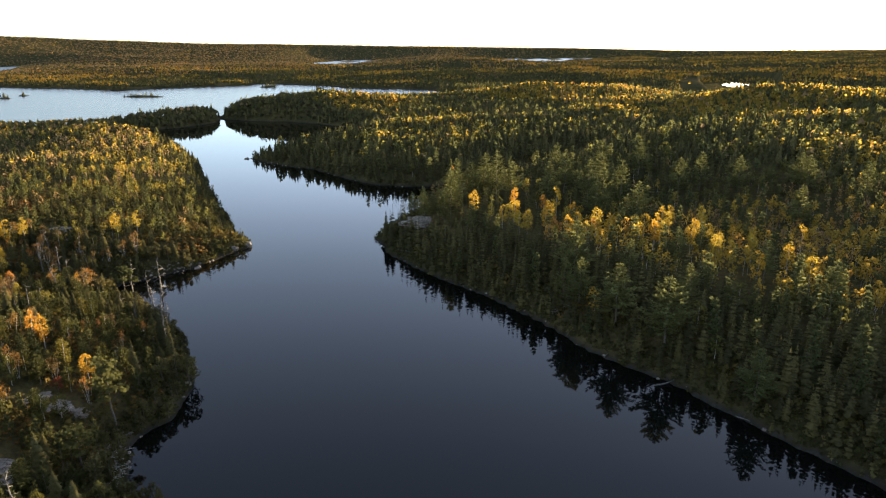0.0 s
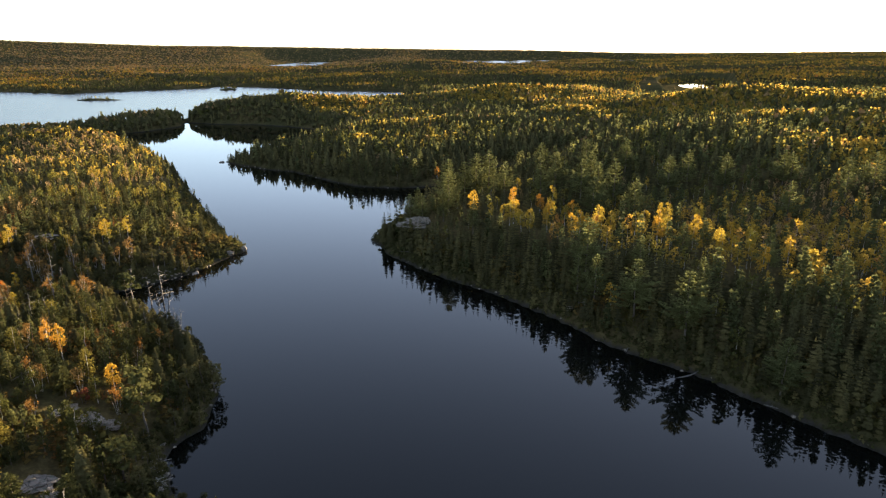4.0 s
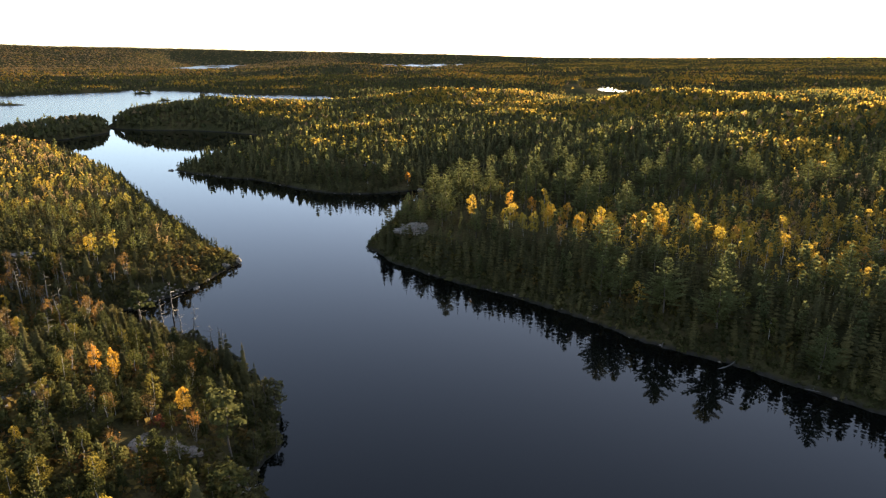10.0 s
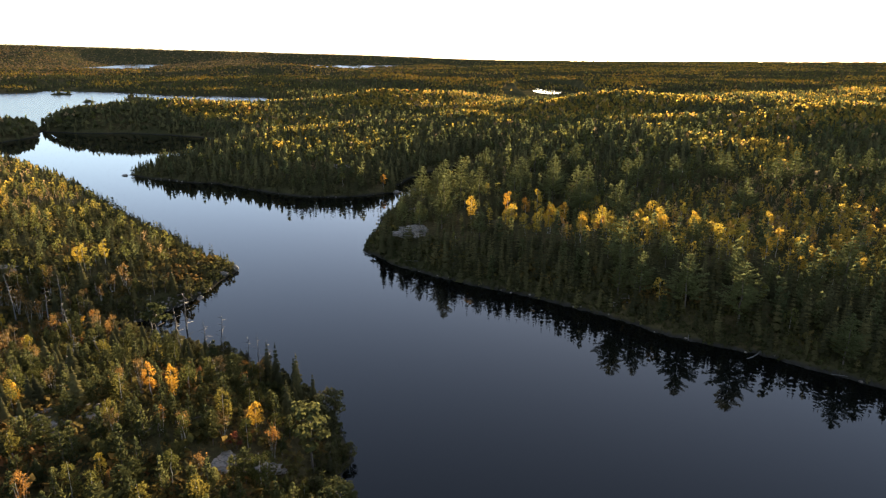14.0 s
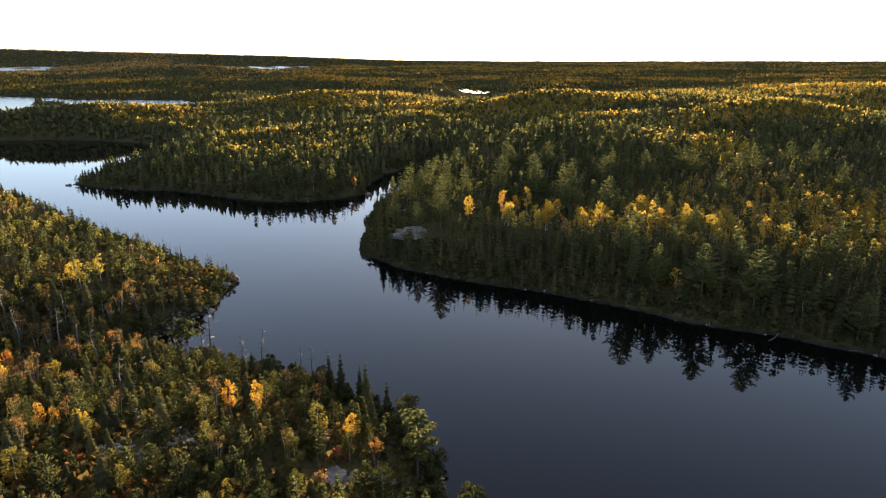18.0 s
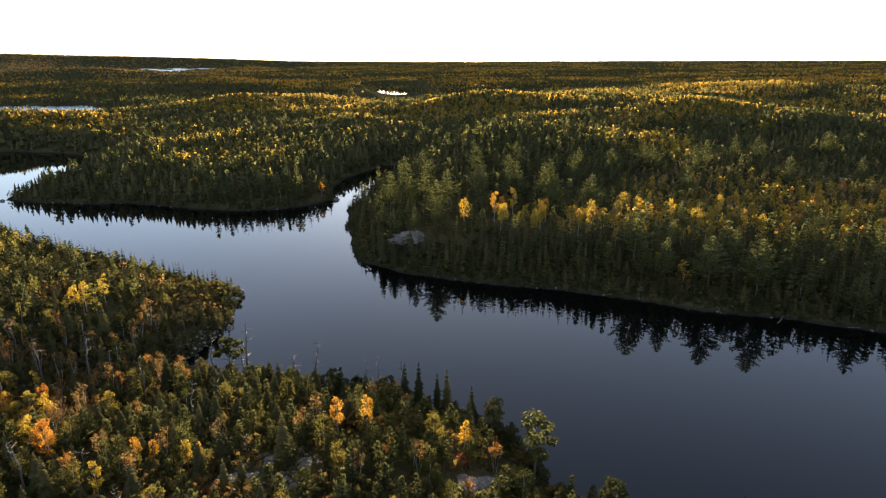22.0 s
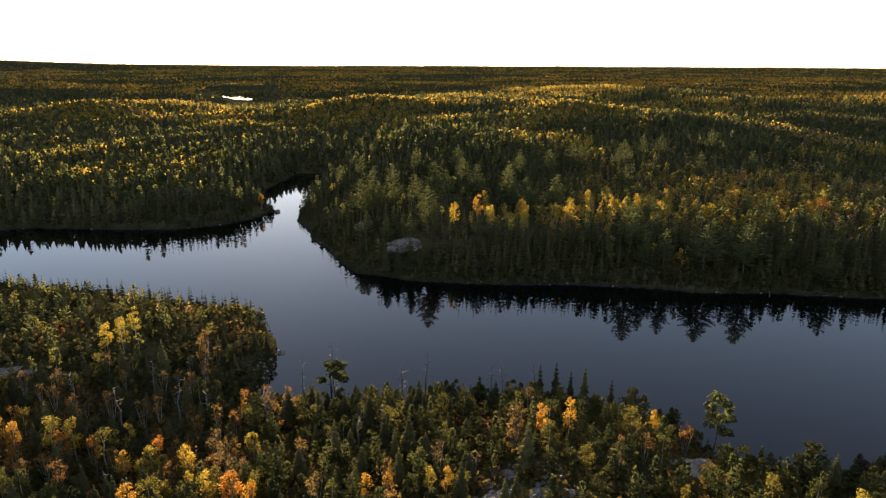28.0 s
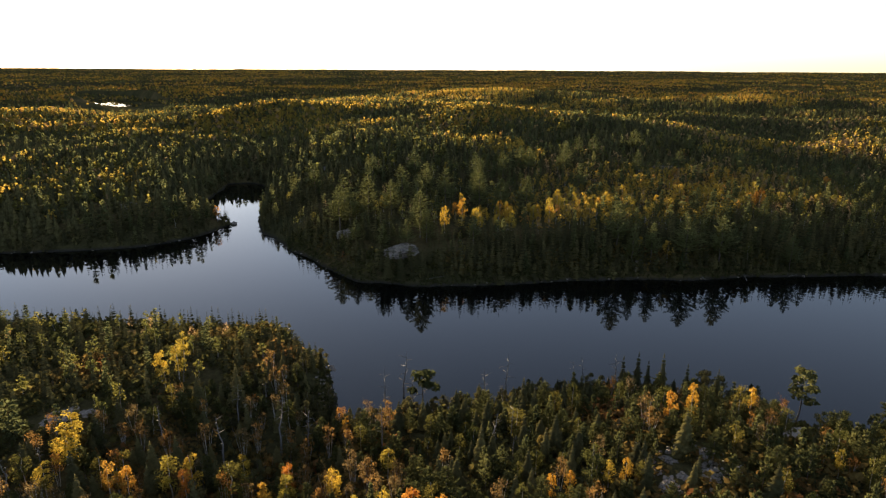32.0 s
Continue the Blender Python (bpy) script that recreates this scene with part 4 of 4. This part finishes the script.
def gather(templates, x, y, z, kind, hue, size, girth):
    for k in (0, 1, 2, 3):
        m = kind == k
        if m.any():
            got = scatter(templates[k], np.stack([x[m], y[m], z[m]], 1), size[m], girth[m], rng, hue[m] if k == 2 else rng.uniform(size=m.sum()))
            for store, piece in zip(parts_of[k], got):
                store.append(piece)
            print("tris", k, len(got[1]))


x, y = jittered(-330, 260, 30, 420, 3.3)
x, y, z, d = stand(x, y)
r = np.hypot(x - EYE_X, y - EYE_Y)
taken = np.array(PLANTED)
ok = (r < 295) & open_ground(x, y)
x, y, z, d, r = x[ok], y[ok], z[ok], d[ok], r[ok]
free = np.ones(len(x), bool)
for px, py in PLANTED:
    free &= (x - px) ** 2 + (y - py) ** 2 > (14.0 if px > -35 and py > 110 else 2.9)
free &= ~((x > -140) & (x < -12) & (y > 62) & (y < 172) & (x > -1.0 * y - 20) & on_left(x, y))
x, y, z, d, r = x[free], y[free], z[free], d[free], r[free]
kind, hue = species(x, y, d)
size = rng.uniform(0.74, 1.08, len(x)) * np.where(d < 4, 0.72, 1.0) * growth(x, y)
gather(T1, x, y, z - 0.2, kind, hue, size, rng.uniform(0.85, 1.2, len(x)))
x2, y2 = jittered(-330, 260, 30, 420, 1.9)
d2 = shore_distance(x2, y2)
ok = (d2 > 0.1) & (d2 < 5.0) & in_sight(x2, y2) & (np.hypot(x2 - EYE_X, y2 - EYE_Y) < 420) & (rng.uniform(size=len(x2)) < 0.62) & open_ground(x2, y2)
ok &= ~((x2 < -30) & (y2 < 172) & (x2 > -140) & (rng.uniform(size=len(x2)) < 0.35)) & (np.hypot(x2 + 35, y2 - 81) > 2)
x2, y2, d2 = x2[ok], y2[ok], d2[ok]
FRINGE = {0: [leafy_crown(rng, 6, 1.25, 7, 52, 0.44, 0.02) for _ in range(5)] + [spruce_crown(rng, 7, 1.4, 9, 6, False) for _ in range(3)]}
gather(FRINGE, x2, y2, ground_height(x2, y2, d2) - 0.35, np.zeros(len(x2), int), np.zeros(len(x2)), rng.uniform(0.35, 1.0, len(x2)) * growth(x2, y2), rng.uniform(0.9, 1.3, len(x2)))
# the crowded front of the woods across the water
x2, y2 = jittered(-40, 200, 60, 300, 2.7)
d2 = shore_distance(x2, y2)
ok = (d2 > 2.5) & (d2 < 26) & ~on_left(x2, y2) & in_sight(x2, y2) & open_ground(x2, y2) & (rng.uniform(size=len(x2)) < 0.55) & (np.hypot(x2 - EYE_X, y2 - EYE_Y) < 250)
x2, y2, d2 = x2[ok], y2[ok], d2[ok]
gather({0: T1[0]}, x2, y2, ground_height(x2, y2, d2) - 0.3, np.zeros(len(x2), int), np.zeros(len(x2)), rng.uniform(0.5, 1.0, len(x2)), rng.uniform(0.8, 1.1, len(x2)))
# pale stems that show between the crowns
stems = [trunk_arrays(9, 0.09, (0, 0), rng)]
m = (kind == 2) & (r < 320)
sv, st, _ = scatter(stems, np.stack([x[m], y[m], z[m]], 1), size[m] * 0.9, np.ones(m.sum()), rng, hue[m])
tagged(new("birch_stems", add_mesh("birch_stems", sv, st, m_birchbark)), "pale birch stems between the crowns", "forest", kind="stuff")

x, y = jittered(-800, 1150, -60, 1200, 4.6)
keep = rng.uniform(size=len(x)) < np.where(np.hypot(x - EYE_X, y - EYE_Y) < 480, 1.0, 0.62)
x, y = x[keep], y[keep]
x, y, z, d = stand(x, y)
r = np.hypot(x - EYE_X, y - EYE_Y)
ok = (r >= 295) & (r < 1000) & open_ground(x, y)
x, y, z, d = x[ok], y[ok], z[ok], d[ok]
kind, hue = species(x, y, d)
gather(T2, x, y, z - 0.2, kind, hue, rng.uniform(0.8, 1.08, len(x)) * growth(x, y), rng.uniform(0.9, 1.3, len(x)))

# young growth that closes the canopy between the tall trees
x, y = jittered(-700, 1000, -40, 1000, 3.7)
x, y, z, d = stand(x, y)
r = np.hypot(x - EYE_X, y - EYE_Y)
ok = (r >= 285) & (r < 760) & open_ground(x, y) & (d > 1.5)
x, y, z, d, r = x[ok], y[ok], z[ok], d[ok], r[ok]
kind, hue = species(x, y, d)
bushy = {k: [leafy_crown(rng, 6.2, 2.1, 6, 15, 0.75, 0.0) for _ in range(5)] for k in range(4)}
low = {k: [lump(rng, 7.2, 2.6, True) for _ in range(8)] for k in range(4)}
for shapes, m in ((bushy, r < 430), (low, r >= 430)):
    n = int(m.sum())
    gather(shapes, x[m], y[m], z[m] - 0.3, kind[m], hue[m] * 0.7, rng.uniform(0.6, 1.15, n) * growth(x[m], y[m]), rng.uniform(0.85, 1.25, n))

# the woods behind the camera
x, y = jittered(-430, 320, -330, 110, 6.5)
d = shore_distance(x, y)
ok = (d > 1) & ~in_sight(x, y)
x, y, d = x[ok], y[ok], d[ok]
kind, hue = species(x, y, d)
gather(T2, x, y, ground_height(x, y, d) - 0.2, kind, hue, rng.uniform(0.5, 0.9, len(x)), rng.uniform(0.9, 1.3, len(x)))

u, q = rng.uniform(size=165000), rng.uniform(radians(-60), radians(97), 165000)
r = 1000 * 6.0**u
x, y = EYE_X + r * np.sin(q), EYE_Y + r * np.cos(q)
x, y, z, d = stand(x, y)
r = np.hypot(x - EYE_X, y - EYE_Y)
kind, hue = species(x, y, d)
far_girth = np.clip(r / 1600, 0.9, 3.0) * rng.uniform(0.8, 1.25, len(x))
gather(T3, x, y, z - 0.5, kind, hue, rng.uniform(0.45, 0.85, len(x)), far_girth)

# the woods under the flight
x, y = jittered(-330, 260, -90, 30, 4.2)
x, y, z, d = stand(x, y)
kind, hue = species(x, y, d)
gather(T2, x, y, z - 0.2, kind, hue, rng.uniform(0.6, 0.95, len(x)), rng.uniform(0.9, 1.3, len(x)))

for k, name, mat, label in ((0, "spruce_forest", m_spruce, "dense dark green spruce forest on rolling ground"), (1, "pine_forest", m_pine, "scattered olive green pines rising among the spruces"),
                            (2, "birch_forest", m_leafy, "golden and olive autumn birch and aspen woods"), (3, "withered_forest", m_heath_haze, "half-bare brown and pinkish birch woods, lightened for far haze")):
    V, T, C, base = [], [], [], 0
    for v, t, c in zip(*parts_of[k]):
        V.append(v), T.append(t + base), C.append(c)
        base += len(v)
    ob = new(name, add_mesh(name, np.concatenate(V), np.concatenate(T), mat, np.concatenate(C)))
    tagged(ob, label, "forest", kind="stuff")

# ---- undergrowth ----
x, y = jittered(-210, 110, 50, 260, 1.6)
x, y, z, d = stand(x, y)
ok = (np.hypot(x - EYE_X, y - EYE_Y) < 260) & open_ground(x, y) & (fbm(x, y, 9.0, 71, 2) > 0.30) & (on_left(x, y) | (d < 12))
x, y, z, d = x[ok], y[ok], z[ok], d[ok]
xs, ys = jittered(-150, 110, 55, 260, 1.0)
ds = shore_distance(xs, ys)
ok = (ds > 0.0) & (ds < 3.0) & in_sight(xs, ys) & (rng.uniform(size=len(xs)) < 0.7)
x, y, d = np.concatenate([x, xs[ok]]), np.concatenate([y, ys[ok]]), np.concatenate([d, ds[ok]])
z = ground_height(x, y, d)
bushes = [leafy_crown(rng, 1.5, 1.0, 5, 15, 0.33, 0.0) for _ in range(6)]
hue = np.clip(fbm(x, y, 16.0, 73, 3) * 1.5 - 0.35 + rng.normal(size=len(x)) * 0.12, 0, 1) * np.where(d < 3, 0.3, 1.0)
bv, bt, bc = scatter(bushes, np.stack([x, y, z - 0.1], 1), rng.uniform(0.55, 1.7, len(x)) * np.where(d < 3, 0.6, 1), np.ones(len(x)), rng, hue)
tagged(new("undergrowth", add_mesh("undergrowth", bv, bt, m_brush, bc)), "low brush of green, ochre and rust leaves", "undergrowth", kind="stuff")
print("brush", len(bt))

# ---- rock ----


def rock_mesh(name, a, b, up, seed, level=3, flat=0.0):
    bm = bmesh.new()
    bmesh.ops.create_icosphere(bm, subdivisions=level, radius=1)
    for v in bm.verts:
        n = noise.fractal(v.co * 1.6 + Vector((seed, 0, 0)), 1.0, 2.0, 4)
        k = 1 + 0.42 * n + 0.16 * noise.fractal(v.co * 5.5 + Vector((0, seed, 0)), 1.0, 2.0, 3)
        step = math.floor((v.co.z * k) * 3.2) / 3.2
        v.co = Vector((v.co.x * a * k, v.co.y * b * k, (0.6 * v.co.z * k + 0.4 * step) * up))
    me = bpy.data.meshes.new(name)
    bm.to_mesh(me)
    bm.free()
    me.materials.append(m_rock)
    return me


for i, (cx, cy, a, b, turn, rise) in enumerate(OUTCROPS):
    gz = float(ground_height(np.array([cx]), np.array([cy]))[0])
    ob = new("rock_outcrop", rock_mesh("rock_outcrop", a, b, rise * 0.7 + 0.15, 3.7 * i, 4))
    ob.matrix_world = pose(cx, cy, gz - 0.15, 0, 0, turn)
    tagged(ob, "bare grey-pink granite slab with lichen among the trees", "rock", "granite outcrops")

stone = []
for k in range(5):
    bm = bmesh.new()
    bmesh.ops.create_icosphere(bm, subdivisions=1, radius=1)
    for v in bm.verts:
        v.co = v.co * (1 + 0.35 * noise.noise(v.co * 2 + Vector((k * 5.0, 0, 0))))
        v.co.z *= 0.6
    bm.verts.index_update()
    stone.append((np.array([v.co[:] for v in bm.verts]), np.array([[v.index for v in f.verts] for f in bm.faces])))
    bm.free()
x, y = jittered(-190, 110, 60, 350, 0.9)
d = shore_distance(x, y)
scree = (np.hypot((x + 76) / 7.0, (y - 95.5) / 5.0) < 1) & (fbm(x, y, 4.0, 15, 2) > 0.42)
beach = (np.hypot(x + 35, y - 81) < 9) | (np.hypot(x + 76, y - 163) < 11) | (np.hypot(x + 66, y - 137) < 8)
ok = (((d > -1.1) & (d < np.where(beach, 3.0, 0.6)) & (rng.uniform(size=len(x)) < np.where(beach, 0.85, 0.12))) | scree) & in_sight(x, y)
x, y, d = x[ok], y[ok], d[ok]
z = ground_height(x, y, d)
sv, st, _ = scatter(stone, np.stack([x, y, z], 1), rng.uniform(0.12, 0.55, len(x)), np.ones(len(x)), rng, np.zeros(len(x)))
tagged(new("shore_stones", add_mesh("shore_stones", sv, st, m_rock)), "grey granite stones along the waterline", "stones", kind="stuff")
print("stones", len(x), len(st))

# boulders that stand alone at the water's edge
for k, (bx, by, s) in enumerate(((-68, 193, 1.3), (-70, 188, 1.1), (-73, 171, 1.2), (-75, 166, 0.9), (-150, 361, 1.8), (-12, 301, 1.6), (-9, 296, 1.5), (33, 148, 1.3), (30, 147.5, 0.9), (-41, 113, 0.9), (-38, 106, 0.8))):
    ob = new("boulder", rock_mesh("boulder", s, s * 0.8, s * 0.7, 31.0 + k, 3))
    ob.matrix_world = pose(bx, by, float(ground_height(np.array([bx]), np.array([by]))[0]) + 0.1, 0, 0, 40 * k)
    tagged(ob, "rounded grey boulder at the lake's edge", "boulder", "boulders at the waterline")


# ---- driftwood ----
def log_thing(x, y, length, turn, tilt, radius, stubs, seed, wood=m_dead):
    r2 = np.random.default_rng(seed)
    t = thing("driftwood_log", "bleached grey fallen trunk lying at the waterline", "log", "fallen trunks on the shore")
    s = Shape()
    n = 6
    pts = [np.array([length * (k / n - 0.4), 0.12 * length * math.sin(k * 0.9 + seed) * 0.3, 0.02 * k]) for k in range(n + 1)]
    for k in range(n):
        p, q, r0, r1 = pts[k], pts[k + 1], radius * (1 - 0.11 * k), radius * (1 - 0.11 * (k + 1))
        o = len(s.v)
        for c, rr in ((p, r0), (q, r1)):
            s.v += [(c[0], c[1] + rr * math.cos(a), c[2] + rr * math.sin(a)) for a in np.linspace(0, 6.283, 6, endpoint=False)]
        for a in range(6):
            b2 = (a + 1) % 6
            s.t += [(o + a, o + b2, o + 6 + b2), (o + a, o + 6 + b2, o + 6 + a)]
    stem = child("trunk", s.arrays(), wood, t)
    for k in range(stubs):
        b = Shape()
        p = pts[int(r2.integers(1, n))]
        L = length * r2.uniform(0.1, 0.22)
        b.stick(p, p + np.array([L * r2.uniform(0, 0.8), L * r2.uniform(-0.8, 0.8), L * r2.uniform(0.2, 1.0)]), radius * 0.4)
        child("branch", b.arrays(), wood, stem)
    z = float(ground_height(np.array([x]), np.array([y]))[0])
    t.matrix_basis = pose(x, y, max(z, -0.05) + radius * 0.7, 0, tilt, turn)


for k, (lx, ly, length, turn, tilt, rad, stubs) in enumerate(((50.5, 121.0, 7.0, 30, -4, 0.16, 6), (61, 111, 4.5, -60, -10, 0.12, 3), (-16, 191, 5.5, -40, -6, 0.12, 2), (-13.5, 185.5, 3, 20, 0, 0.12, 2), (34, 145.5, 4, -20, -2, 0.13, 2),
                                                             (-43, 97.5, 5.5, -30, -8, 0.11, 3), (-38.5, 86, 4.5, 70, 0, 0.12, 3), (-36, 82, 4, 30, -3, 0.10, 2), (-34.5, 81, 5, -50, 2, 0.10, 3), (-33, 79.5, 3.5, 10, 0, 0.09, 1),
                                                             (-65.5, 138, 4.5, 15, -5, 0.12, 8), (-67, 136, 5, -35, -6, 0.11, 7), (-63, 134, 4.5, 50, -8, 0.12, 6), (-55.5, 128, 4.5, -5, 0, 0.13, 2), (-91, 154.5, 4.5, 60, 0, 0.11, 2),
                                                             (-80, 171, 5, 25, -3, 0.12, 3), (-76, 176, 4, 60, -3, 0.1, 2), (41, 131, 4, 60, -12, 0.1, 2))):
    log_thing(lx, ly, length, turn, tilt, rad, stubs, 40 + k)
# fallen trunks inside the near woods
for k, (lx, ly, length, turn) in enumerate(((-70, 100, 5, 20), (-66, 95, 4.5, 100), (-83, 104, 5, 60), (-58, 96, 4, -20), (-90, 112, 5, 10), (-63, 91, 3.5, 40))):
    log_thing(lx, ly, length, turn, -22, 0.11, 7, 90 + k)
# the pile of bleached sticks washed up below the lone pine
pile = np.random.default_rng(5)
for k in range(22):
    q = k / 21
    log_thing(-36.4 + 3.4 * q + float(pile.normal()) * 0.5, 84.5 - 6.5 * q + float(pile.normal()) * 0.5, float(pile.uniform(1.4, 3.6)), float(pile.uniform(-80, 40)), float(pile.uniform(-10, 4)), float(pile.uniform(0.05, 0.10)), 2, 140 + k, m_drift)
